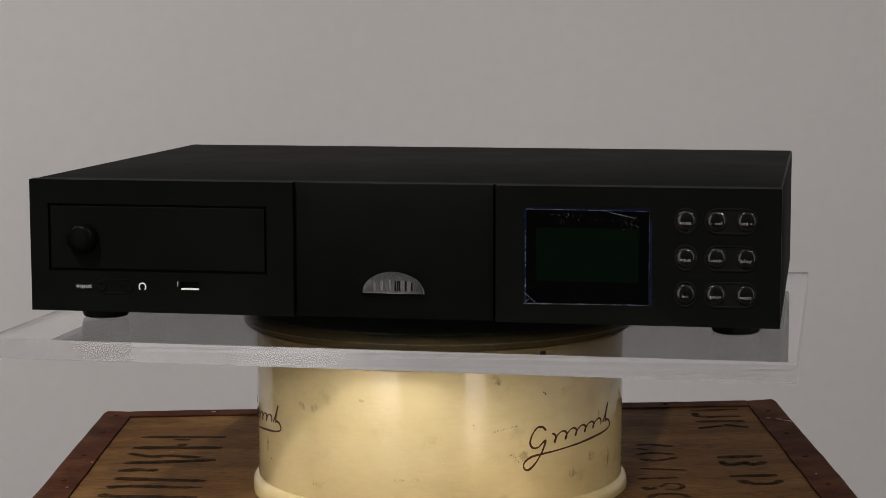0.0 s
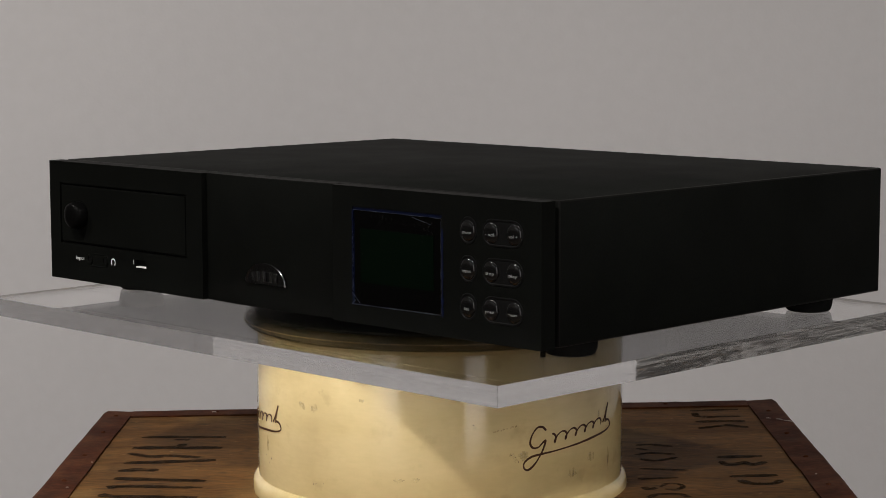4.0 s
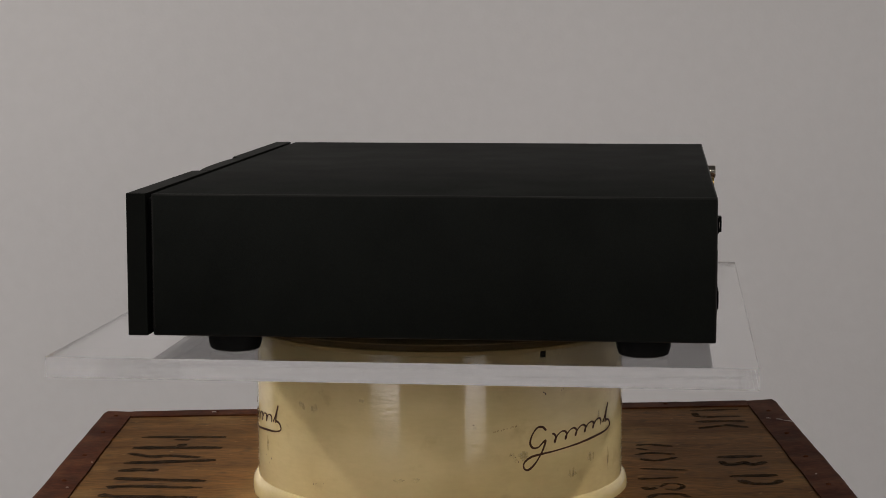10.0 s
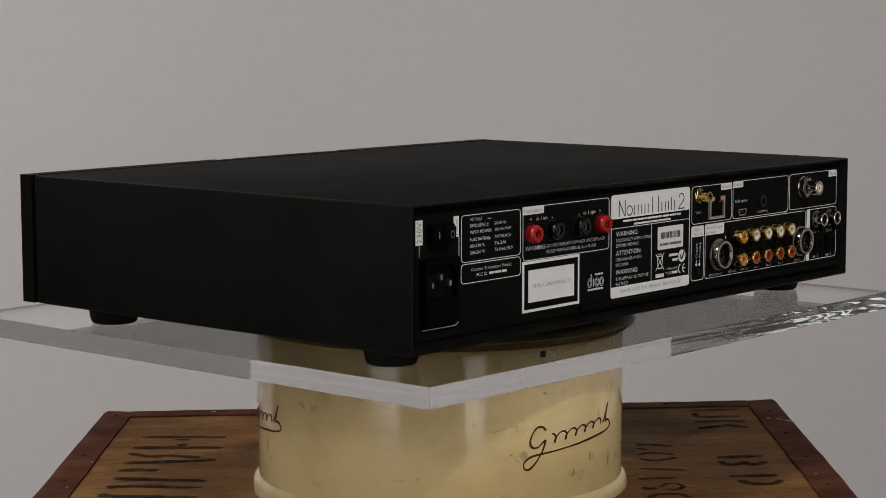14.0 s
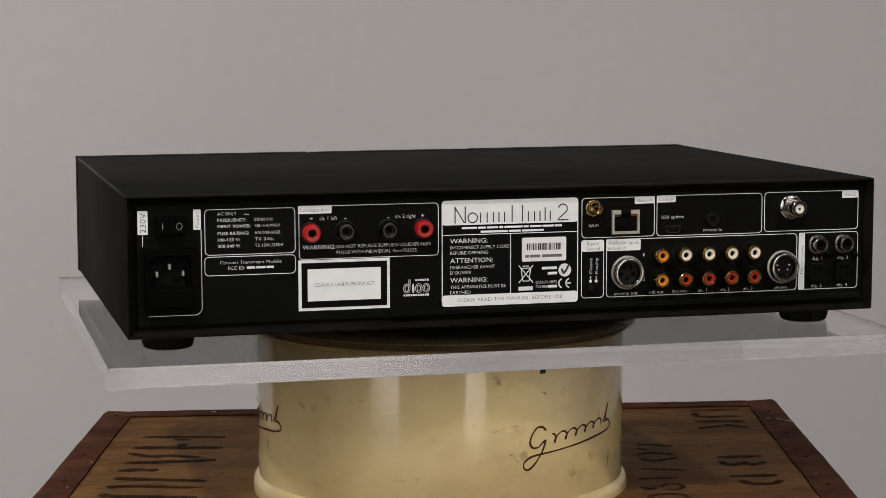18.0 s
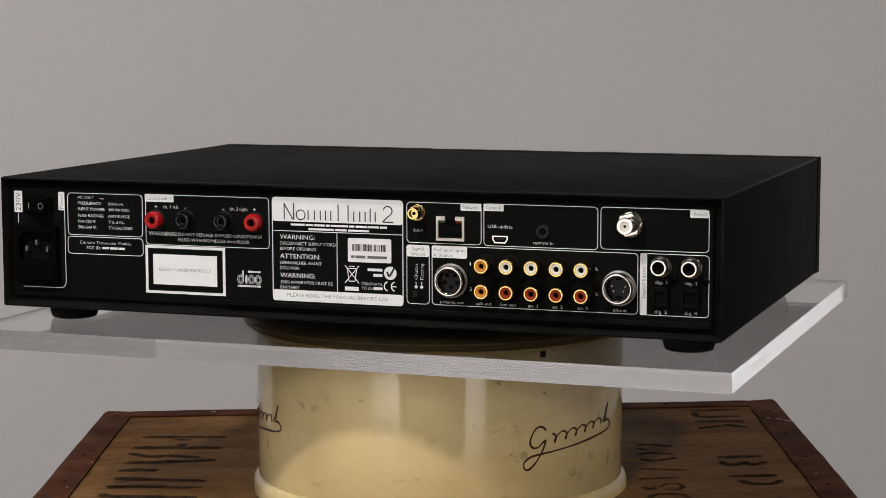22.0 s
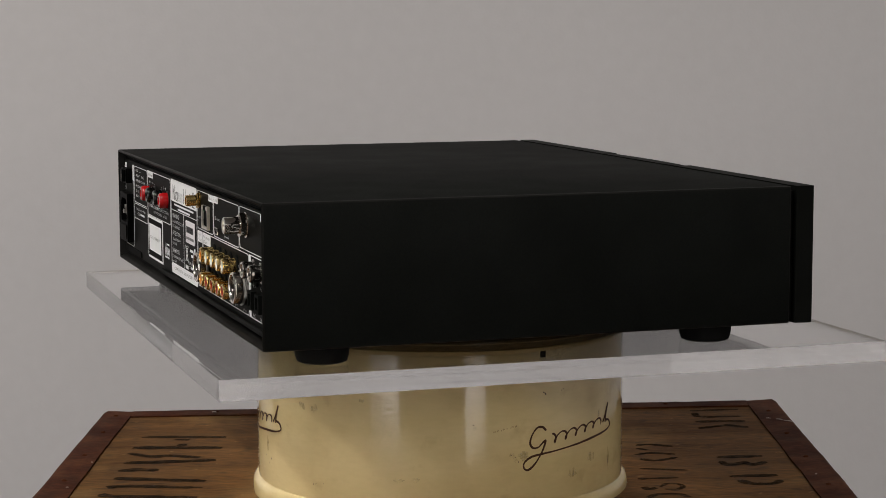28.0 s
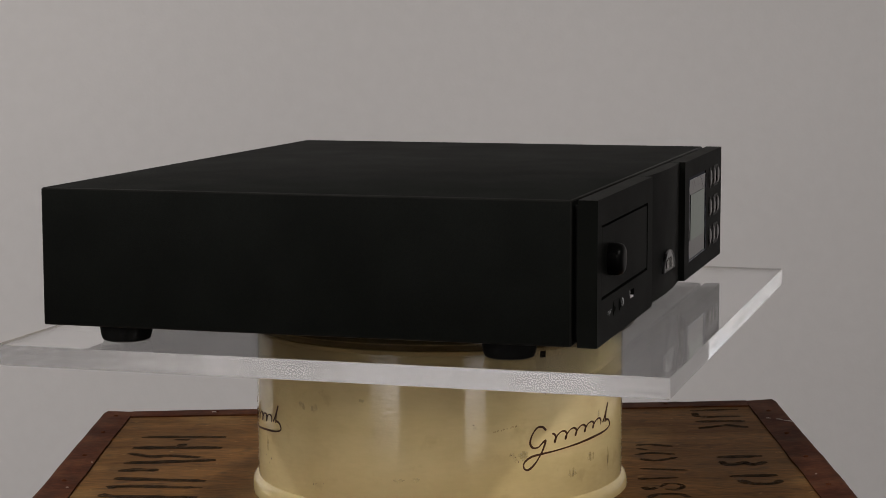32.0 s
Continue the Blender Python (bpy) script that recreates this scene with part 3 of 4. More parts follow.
    for k, (az, z, w, hh, lean) in enumerate(specks):
        part("speck", blob(az, z, w, hh, lean, 50 + k), SPECK, tt, "small dark brown speck")
    return tt, platter


turntable, platter = display_turntable()

# ---------------- the acrylic plate ----------------
FOOT = 0.0118
PLATE_T = 0.0113
PLATE_TOP = BASE - FOOT


def acrylic_plate():
    w, d = 0.4551 / 2, 0.3796 / 2
    bm = slab(-w, w, -d, d, 0, PLATE_T, 0.0001, 1)
    a = pose(-0.0003, 0.0019, 0, 0, 0, -0.4)
    bmesh.ops.transform(bm, matrix=a, verts=bm.verts)
    bm.normal_update()
    for f in bm.faces:
        f.material_index = 0 if abs(f.normal.z) > 0.9 else 1
    ob = mesh_ob("acrylic_plate", bm, [ACRYLIC, ACRYLIC_EDGE])
    ob.visible_shadow = False
    ob.location = (0, 0, PLATE_TOP - PLATE_T)
    return tagged(ob, "thick clear acrylic plate with rippled saw-cut edges", "plate")


plate = acrylic_plate()

# ---------------- the amplifier ----------------
amp = tagged(empty("amplifier", Matrix.Translation((0, 0, PLATE_TOP))), "slim black hi-fi streaming amplifier with screen and disc drawer", "amplifier")
YF, YR = -0.1460, 0.1680           # front face and rear rim
TALL = 0.0757
WIDE = 0.432
REAR_Y = YR - 0.004
MM = 0.001


def P(x, z):
    """Millimetres across and above the case's underside, in metres of the thing's own space."""
    return x * MM, z * MM + FOOT


def on_front(x, z, out_mm=0.0):
    return Vector((x * MM, YF - out_mm * MM, z * MM + FOOT))


def on_rear(x, z, out_mm=0.0):
    return Vector((x * MM, REAR_Y + out_mm * MM, z * MM + FOOT))


# turning axis along the outward normal of each face
FRONT_M = Matrix(((1, 0, 0, 0), (0, 0, -1, 0), (0, 1, 0, 0), (0, 0, 0, 1)))
REAR_M = Matrix(((-1, 0, 0, 0), (0, 0, 1, 0), (0, 1, 0, 0), (0, 0, 0, 1)))


def turned(name, pos, face, profile, material, parent, label="", n=28):
    """A turned piece standing out of a face; profile in millimetres."""
    m = Matrix.Translation(pos) @ face
    return part(name, lathe(bmesh.new(), [(r * MM, z * MM) for r, z in profile], m, n), material, parent, label, smooth=True)


def case():
    hw = WIDE / 2
    y0, y1 = YF + 0.0135, YR
    z0, z1 = FOOT - .0010, FOOT + TALL
    bm = slab(-hw, hw, y0, y1, z0, z1, 0.0011, 2)
    bm.faces.ensure_lookup_table()
    rear = max((f for f in bm.faces if f.normal.y > 0.9), key=lambda f: f.calc_area())
    bmesh.ops.inset_region(bm, faces=[rear], thickness=0.0048, depth=0)
    bmesh.ops.translate(bm, vec=(0, -0.0055, 0), verts=rear.verts)
    r = bmesh.ops.extrude_discrete_faces(bm, faces=[rear])
    bm.normal_update()
    for f in bm.faces:
        f.material_index = 1 if max(abs(c) for c in f.normal) < 0.97 else 0
    part("case", bm, [BLACK, WORN_HIGHLIT], amp, "black powder-coated metal sleeve", smooth=True)
    part("rear_panel", slab(-hw + .0062, hw - .0062, REAR_Y - .0012, REAR_Y, z0 + .0064, z1 - .0060), REAR, amp, "black printed connection panel")
    part("inner_front", slab(-hw + .004, hw - .004, YF + .0106, y0 + .0005, z0 + .003, z1 - .003), VOID, amp)
    # feet
    for x in (-190, 190):
        for y in (-93, 130):
            bm = lathe(bmesh.new(), [(0, 0.0002), (.0118, 0.0002), (.0134, 0.0010), (.0144, .0040), (.0149, .0085), (.0148, FOOT - .0006), (0, FOOT - .0006)], Matrix.Translation((x * MM, y * MM, 0)), 36)
            part("foot", bm, RUBBER, amp, "round black rubber foot", smooth=True)
    # narrow slot at the foot of the rear panel
    part("lower_slot", slab(*sorted((210 * MM, 149 * MM)), REAR_Y, REAR_Y + .0005, P(0, 5.6)[1], P(0, 9.8)[1]), VOID, amp)
    part("ledge", slab(-.2095, .0722, REAR_Y + .0002, REAR_Y + .0022, P(0, 5.6)[1], P(0, 8.6)[1], .0004), REAR, amp)


case()


def front():
    z0, z1 = FOOT - .0010, FOOT + TALL
    back = YF + .0105

    def pl(u, v, w):
        return (u, w, v)
    # left section with the drawer opening, the socket recess and the port
    holes = [(-.2050, -.0736, P(0, 22.6)[1], P(0, 61.8)[1]), (-.1254, -.1140, P(0, 12.6)[1], P(0, 17.6)[1])]
    bm = holed(-WIDE / 2, -.0582, z0, z1, YF, back, holes, pl)
    edge = [e for e in bm.edges if len(e.link_faces) == 2 and e.calc_face_angle(0) > 1 and all(abs(abs(v.co.x + .1371) - .0789) < 1e-4 or abs(v.co.z - z0) < 1e-5 or abs(v.co.z - z1) < 1e-5 for v in e.verts)]
    bmesh.ops.bevel(bm, geom=edge, offset=0.0008, segments=2, affect='EDGES', profile=0.5)
    left = part("left_panel", bm, PANEL, amp, "black front panel with disc drawer and sockets")
    part("drawer_well", slab(-.2055, -.0730, YF + .0022, YF + .004, P(0, 22)[1], P(0, 62.3)[1]), VOID, left)
    drawer = part("disc_drawer", slab(-.2036, -.0750, YF + .0002, YF + .0024, P(0, 24.0)[1], P(0, 60.4)[1], .0004), PANEL, amp, "black disc drawer front with finger knob")
    turned("drawer_knob", on_front(-183.1, 42.0, -0.4), FRONT_M, [(8.6, 0), (8.7, 1.5), (8.6, 5.2), (7.9, 7.2), (6.4, 8.2), (4.0, 8.5), (0, 8.6)], KNOB, drawer, "round black drawer pull", 40)
    # sockets in a pill-shaped recess
    part("socket_recess", pill(-164.2, 13.9, 22.5, 8.8, FRONT_M, on_front, 0.35, 0.9), PANEL, left)
    for x in (-173.0, -156.6):
        s = turned("mini_socket", on_front(x, 13.9, 0.1), FRONT_M, [(1.7, 0), (1.7, .3), (1.9, .6), (3.0, .6), (3.2, 0)], PANEL, left, "", 20)
        turned("socket_hole", on_front(x, 13.9, 0.05), FRONT_M, [(1.75, 0), (1.75, .12), (0, .12)], VOID, s, "", 16)
    part("port_well", slab(-.1256, -.1138, YF + .0040, YF + .0060, P(0, 12.4)[1], P(0, 17.8)[1]), VOID, left)
    part("port_tongue", slab(-.1250, -.1144, YF + .0003, YF + .0040, P(0, 12.7)[1], P(0, 13.6)[1], .0002), STICKER, left, "white tongue of the memory-stick port")
    # middle section, gently bowed
    bm = bmesh.new()
    n = 24
    xl, xr = -.0574, .0567
    rows = []
    for i in range(n + 1):
        s = i / n
        x = xl + (xr - xl) * s
        y = YF + .0010 + .0024 * (2 * s - 1) ** 2
        rows.append([bm.verts.new(q) for q in ((x, y, z0 + .0008), (x, y + .0005, z0), (x, back, z0), (x, back, z1), (x, y + .0005, z1), (x, y, z1 - .0008))])
    for a, b in zip(rows, rows[1:]):
        for k in range(6):
            bm.faces.new([a[k], a[(k + 1) % 6], b[(k + 1) % 6], b[k]])
    bm.faces.new(rows[0])
    bm.faces.new(rows[-1][::-1])
    mid = part("middle_panel", bm, PANEL, amp, "gently bowed black middle panel", smooth=True)
    # half-round emblem: a polished flat face with a bevelled rim
    bm = bmesh.new()
    n = 28
    rows = []
    for k, (rx, rz, dz, up) in enumerate(((18.2, 13.0, 0, -1.6), (18.2, 13.0, 0, 0.3), (17.6, 12.4, .25, .75), (16.6, 11.4, .7, .75), (16.3, 11.1, .85, .45))):
        rows.append([bm.verts.new(on_front(-rx * math.cos(math.pi * i / n), 13.4 + dz + rz * math.sin(math.pi * i / n), up)) for i in range(n + 1)])
    for a, b in zip(rows, rows[1:]):
        for i in range(n):
            bm.faces.new([a[i], a[i + 1], b[i + 1], b[i]])
        bm.faces.new([a[0], b[0], b[-1], a[-1]])
    bm.faces.new(rows[-1])
    emblem = part("emblem", bm, EMBLEM, amp, "half-round polished smoky emblem", smooth=True)
    for x, w, hgt in ((-11.3, 1.4, 5.0), (-7.6, 2.0, 5.6), (-2.5, 1.7, 6.2), (4.3, 2.5, 6.0), (8.2, 2.1, 5.4)):
        part("emblem_bar", slab(x * MM, (x + w) * MM, YF - .0011, YF - .0004, P(0, 15.2)[1], P(0, 15.2 + hgt)[1], .0002), EMBLEM_BAR, emblem)
    # thin near-black slivers standing between and beside the bars
    for x, w, hgt in ((1.0, .7, 5.6), (2.4, .6, 5.6), (3.5, .5, 5.6), (7.0, .7, 5.6), (10.4, .7, 5.0)):
        part("emblem_sliver", slab(x * MM, (x + w) * MM, YF - .0010, YF - .0004, P(0, 15.2)[1], P(0, 15.2 + hgt)[1]), VOID, emblem)
    # right section with the screen and the keys
    holes = [(.0746, .1446, P(0, 10.0)[1], P(0, 64.3)[1])]
    bm = holed(.0586, WIDE / 2, z0, z1, YF, back, holes, pl)
    edge = [e for e in bm.edges if len(e.link_faces) == 2 and e.calc_face_angle(0) > 1 and all(abs(abs(v.co.x - .1373) - .0787) < 1e-4 or abs(v.co.z - z0) < 1e-5 or abs(v.co.z - z1) < 1e-5 for v in e.verts)]
    bmesh.ops.bevel(bm, geom=edge, offset=0.0008, segments=2, affect='EDGES', profile=0.5)
    right = part("right_panel", bm, PANEL, amp, "black front panel with screen and nine keys")
    scr = part("screen", slab(.0762, .1442, YF + .0002, YF + .004, P(0, 10.4)[1], P(0, 62.6)[1], .0002), SCREEN, amp, "dark glass screen under a protective film")
    part("lcd_window", slab(.0814, .1386, YF - .0001, YF + .0002, P(0, 22.6)[1], P(0, 52.6)[1]), LCD, scr, "green display window, switched off")
    rnd = random.Random(3)
    # the film stands a little past the glass all round; its edges curl and shine unevenly
    part("film_border", holed(.0746, .1446, P(0, 10.0)[1], P(0, 64.3)[1], YF + .0006, YF + .003, [(.0762, .1442, P(0, 10.4)[1], P(0, 62.6)[1])], pl), FILM_RIM, scr, "dark bluish film border")
    ex, ez0, ez1 = (.0758, .1444), P(0, 10.0)[1], P(0, 62.8)[1]
    for a, b, wide, m in (((ex[0] - .0006, ez0), (ex[0] - .0006, ez1), .0018, FILM_RIM), ((ex[0] - .0004, ez0 + .002), (ex[0] - .0002, ez1 - .012), .0006, FILM_LIGHT), ((ex[0] - .0014, ez0 - .0002), (ex[1], ez0 + .0004), .0009, FILM_LIGHT),
                          ((ex[1] + .0010, ez0 - .001), (ex[1] + .0008, ez1 - .006), .0022, FILM_RIM), ((ex[1], ez0), (ex[1] - .0002, ez1 - .002), .0004, FILM_LIGHT),
                          ((ex[0], ez1), (ex[1], ez1 - .0004), .0005, FILM_LIGHT), ((ex[0] - .0012, ez0 + .0062), (ex[0] + .0052, ez0 + .0006), .0006, FILM_LIGHT),
                          ((ex[0] - .0008, ez0 + .0002), (ex[0] + .0016, ez0 + .0024), .0009, FILM_LIGHT), ((ex[1] - .022, ez1 - .0012), (ex[1] - .008, ez1 - .0042), .0005, FILM_LIGHT)):
        pts = [Vector((a[0] + (b[0] - a[0]) * i / 30 + rnd.gauss(0, .00005), YF - .0001 - abs(rnd.gauss(0, .00008)), a[1] + (b[1] - a[1]) * i / 30 + rnd.gauss(0, .00005))) for i in range(31)]
        ph = rnd.random() * 6
        bm = ribbon(bmesh.new(), pts, lambda s: wide * (.3 + .5 * abs(math.sin(s * 9 + ph) * math.sin(s * 23 + ph))), lambda p: (0, -1, 0), 0, .0001)
        part("film_edge", bm, m, scr, "curling edge of bluish protective film")
    bub = lathe(bmesh.new(), [(.001, 0.00001), (.0006, .00004), (0, .00006)], FRONT_M, 8)
    first = None
    for k in range(105):
        u, v = rnd.random(), rnd.random()
        if k < 24:
            u, v = rnd.gauss(.31, .055), rnd.gauss(.91, .05)
        elif k < 66:
            u, v = rnd.gauss(.82, .055), rnd.gauss(.90, .045)
        elif k < 70:
            u, v = rnd.gauss(.6, .02), rnd.gauss(.9, .02)
        if not (.03 < u < .97 and .03 < v < .97):
            continue
        r = rnd.uniform(.14, .42) * MM
        c = Vector((.0762 + .0680 * u, YF - .00012, P(0, 10.4 + 52.2 * v)[1]))
        if first is None:
            first = part("film_bubble", bub, BUBBLE, scr, "tiny bubble under the film")
            o = first
        else:
            o = new("film_bubble", first.data)
            o.parent = scr
        o.location, o.scale = c, (r * 1000 * rnd.uniform(.8, 1.7), r * 1000, r * 1000)
    words = (("mute", "- vol", "vol +"), ("input", "stop", "play"), ("list", "prev", "next"))
    for r, z in enumerate((57.6, 37.2, 17.0)):
        part("key_well", pill(164.3, z, 12.6, 14.6, FRONT_M, on_front, 0.7, 1.3), KEYWELL, right)
        part("key_well", pill(189.1, z, 29.4, 14.6, FRONT_M, on_front, 0.7, 1.3), KEYWELL, right)
        for c, x in enumerate((164.3, 180.9, 197.4)):
            key = turned("key", on_front(x, z, 0.0), FRONT_M, [(5.5, 0), (5.45, .35), (5.0, .75), (4.2, .98), (3.0, 1.15), (1.5, 1.24), (0, 1.26)], BUTTON, amp, "round glossy black key with a small white word", 32)
            wide = 3.4 if words[r][c] == "list" else 6.0
            write(words[r][c], x - wide / 2, z - 0.9, wide, 1.9, KEYINK, key, FRONT_M, lambda a, b: on_front(a, b, 1.38), 3.4)
    write("input", -188.2, 14.1, 9.0, 2.6, INK, left, FRONT_M, lambda a, b: on_front(a, b, .05))
    # little headphone sign
    arc = [on_front(-148.2 + 2.0 * math.sin(a), 14.0 + 2.2 * math.cos(a), .05) for a in [radians(-140 + 280 * i / 24) for i in range(25)]]
    part("headphone_sign", ribbon(bmesh.new(), arc, .0007, lambda p: (0, -1, 0), 0, .0001), INK, left)
    part("port_mark", slab(-.1270, -.1267, YF - .0001, YF + .0001, P(0, 14.6)[1], P(0, 17.6)[1]), INK, left)


def pill(x, z, w, h, face, place, lift, band):
    """A raised pill-shaped lip round a shallow well, w by h millimetres."""
    bm = bmesh.new()
    r = min(w, h) / 2
    hx, hz = w / 2 - r, h / 2 - r
    n = 48
    rings = []
    for k, (off, up) in enumerate(((0, -.05), (-.25, lift), (-band * .7, lift), (-band, .06))):
        ring = []
        for i in range(n):
            a = 2 * math.pi * i / n
            ca, sa = math.cos(a), math.sin(a)
            ring.append(bm.verts.new(place(x + (hx if ca > 0 else -hx) + (r + off) * ca, z + (hz if sa > 0 else -hz) + (r + off) * sa, up * .6)))
        rings.append(ring)
    for a, b in zip(rings, rings[1:]):
        for i in range(n):
            bm.faces.new([a[i], a[(i + 1) % n], b[(i + 1) % n], b[i]])
    bm.faces.new(rings[-1])
    return bm


def write(words, x, z, width, cap, material, parent, face, place, dome=None, name="lettering", spin=0):
    """Lettering of the given width and capital height (mm) whose left end lies at x, middle height z. dome: bends it over a key of that radius."""
    cu = bpy.data.curves.new(name, 'FONT')
    cu.body = words
    cu.resolution_u = 2
    cu.offset = 0.0 if words.endswith(":") and words.isupper() else -0.012
    tmp = new(name, cu)
    bpy.context.view_layer.update()
    me = bpy.data.meshes.new_from_object(tmp.evaluated_get(bpy.context.evaluated_depsgraph_get()))
    bpy.data.objects.remove(tmp)
    bpy.data.curves.remove(cu)
    co = np.array([v.co for v in me.vertices])
    lo, hi = co.min(0), co.max(0)
    k = cap / 0.72
    sgn = 1 if face is FRONT_M else -1
    for v in me.vertices:
        u = (v.co.x - lo[0]) / (hi[0] - lo[0]) * width
        q = (v.co.y - 0.36) * k
        if spin:
            u, q = -q, u
        a, b = x + sgn * u, z + q
        p = place(a, b)
        if dome:
            rr = math.hypot(u - width / 2, q - 1.0)
            p.y += 0.016 * rr * rr * MM
        v.co = p
    me.materials.clear()
    me.materials.append(material)
    ob = new(name, me)
    ob.parent = parent
    return ob


front()


def rear():
    def at(a, b):
        return on_rear(a, b, .28)

    def over(a, b):
        return on_rear(a, b, .50)

    def rect(name, xa, za, xb, zb, material, label="", lift=0.0, up=.22, r=0.0, parent=amp):
        bm = slab(min(xa, xb) * MM, max(xa, xb) * MM, REAR_Y + lift * MM, REAR_Y + (lift + up) * MM, P(0, min(za, zb))[1], P(0, max(za, zb))[1])
        if r:
            es = [e for e in bm.edges if abs(e.verts[0].co.x - e.verts[1].co.x) < 1e-7 and abs(e.verts[0].co.z - e.verts[1].co.z) < 1e-7]
            bmesh.ops.bevel(bm, geom=es, offset=r * MM, segments=5, affect='EDGES', profile=0.5)
        return part(name, bm, material, parent, label)

    def outline(xa, za, xb, zb, r=2.4, w=.36, name="printed_outline"):
        x0, x1, z0, z1 = min(xa, xb), max(xa, xb), min(za, zb), max(za, zb)
        bm = bmesh.new()
        loop = []
        for cx, cz, a0 in ((x1 - r, z1 - r, 0), (x0 + r, z1 - r, 90), (x0 + r, z0 + r, 180), (x1 - r, z0 + r, 270)):
            for i in range(6):
                a = radians(a0 + 18 * i)
                loop.append((cx, cz, math.cos(a), math.sin(a)))
        ins = [bm.verts.new(on_rear(cx + (r - w) * c, cz + (r - w) * s, .2)) for cx, cz, c, s in loop]
        ous = [bm.verts.new(on_rear(cx + r * c, cz + r * s, .2)) for cx, cz, c, s in loop]
        n = len(loop)
        for i in range(n):
            bm.faces.new([ins[i], ins[(i + 1) % n], ous[(i + 1) % n], ous[i]])
        g = bmesh.ops.extrude_face_region(bm, geom=list(bm.faces))
        bmesh.ops.translate(bm, vec=(0, -.00018, 0), verts=[v for v in g["geom"] if isinstance(v, bmesh.types.BMVert)])
        return part(name, bm, INK, amp, "thin white printed outline")

    def bar(xa, xb, z, h, material=INK, parent=amp, lift=.2):
        return rect("print_bar", xa, z - h / 2, xb, z + h / 2, material, "", lift, .12, parent=parent)

    def text(words, x, z, width, cap, material=INK, parent=amp, place=at, spin=0):
        return write(words, x, z, width, cap, material, parent, REAR_M, place, spin=spin)

    # power corner
    v = rect("voltage_label", 209.2, 67.3, 203.8, 54.6, LABEL, "white voltage label", r=.3)
    text("230V", 206.5, 55.6, 10.6, 3.4, DARKINK, v, spin=1)
    bar(206.8, 206.4, 51.2, 6.0)
    sw = rect("rocker_switch", 200.3, 64.3, 183.3, 54.3, INLET, "black rocker switch", 0, 4.2, .6)
    bm = slab(.1850, .1925, REAR_Y + .0042, REAR_Y + .0066, P(0, 55.2)[1], P(0, 63.4)[1], .0003)
    part("rocker", bm, INLET, sw)
    part("rocker", slab(.1925, .1992, REAR_Y + .0042, REAR_Y + .0052, P(0, 55.2)[1], P(0, 63.4)[1], .0003), INLET, sw)
    ring = [on_rear(187.9 + 1.45 * math.cos(a), 59.3 + 1.75 * math.sin(a), 6.65) for a in [2 * math.pi * i / 20 for i in range(21)]]
    part("off_sign", ribbon(bmesh.new(), ring, 0.0003, lambda p: (0, 1, 0), 0, .0001), FAINT, sw)
    part("on_sign", slab(.1963, .1967, REAR_Y + .0052, REAR_Y + .0054, P(0, 57.6)[1], P(0, 61.0)[1]), FAINT, sw)
    pw = rect("power_tab", 179.6, 67.4, 175.5, 56.6, LABEL, "white printed tab", r=.6)
    text("Power", 177.6, 57.6, 8.4, 2.0, GREYINK, pw, spin=1)
    bar(175.7, 175.3, 35.7, 41.8)
    bar(204.2, 179.4, 10.7, .42)
    corner = [on_rear(179.5 - 4.0 * math.sin(a), 14.7 - 4.0 * math.cos(a), .24) for a in [radians(9 * i) for i in range(11)]]
    part("printed_corner", ribbon(bmesh.new(), corner, .0004, lambda p: (0, 1, 0), 0, .0001), INK, amp)
    # mains inlet
    inlet = part("mains_inlet", holed(.1795, .2062, P(0, 13.5)[1], P(0, 47.0)[1], REAR_Y, REAR_Y + .0044, [(.1816, .2042, P(0, 27.0)[1], P(0, 43.4)[1])], lambda u, w, q: (u, q, w)), INLET, amp, "black mains inlet with fuse drawer")
    part("inlet_well", slab(.1816, .2042, REAR_Y, REAR_Y + .0003, P(0, 27)[1], P(0, 43.4)[1]), VOID, inlet)
    for sx in (.1816, .2042):
        bm = bmesh.new()
        s = 1 if sx < .19 else -1
        tri = [(sx, 43.4), (sx + s * .0035, 43.4), (sx, 39.8)]
        a = [bm.verts.new((x, REAR_Y + .0003, P(0, z)[1])) for x, z in tri]
        b = [bm.verts.new((x, REAR_Y + .0044, P(0, z)[1])) for x, z in tri]
        bm.faces.new(a), bm.faces.new(b)
        for i in range(3):
            bm.faces.new([a[i], a[(i + 1) % 3], b[(i + 1) % 3], b[i]])
        part("inlet_corner", bm, INLET, inlet)
    for x, z in ((193.0, 37.4), (199.7, 33.6), (185.9, 33.8)):
        part("pin", slab((x - .75) * MM, (x + .75) * MM, REAR_Y + .0003, REAR_Y + .0038, P(0, z - 1.5)[1], P(0, z + 1.5)[1], .0003), STEEL, inlet, "steel mains pin")
    part("fuse_drawer", slab(.1806, .2050, REAR_Y + .0044, REAR_Y + .0052, P(0, 15.4)[1], P(0, 25.4)[1], .0005), INLET, inlet)
    # rating boxes
    outline(173.6, 67.2, 124.4, 42.4)
    for i, (a, wa, b, wb) in enumerate((("AC ONLY", 10.2, "~", 2.8), ("FREQUENCY:", 15.4, "50/60 Hz", 10.0), ("INPUT POWER:", 17.8, "400 VA MAX", 14.0), ("FUSE RATING:", 16.8, "ANTISURGE", 14.0), ("100-120 V:", 11.8, "T6.3AL", 10.6), ("200-240 V:", 11.8, "T3.15AL/250V", 15.6))):
        z = (64.7, 61.3, 57.9, 54.1, 50.7, 47.3)[i]
        text(a, 166.6, z, wa, 1.75)
        text(b, 152.2 if i == 0 else 146.7, z, wb, 1.75 if i else 4.5)
    outline(173.9, 41.7, 124.3, 31.3)
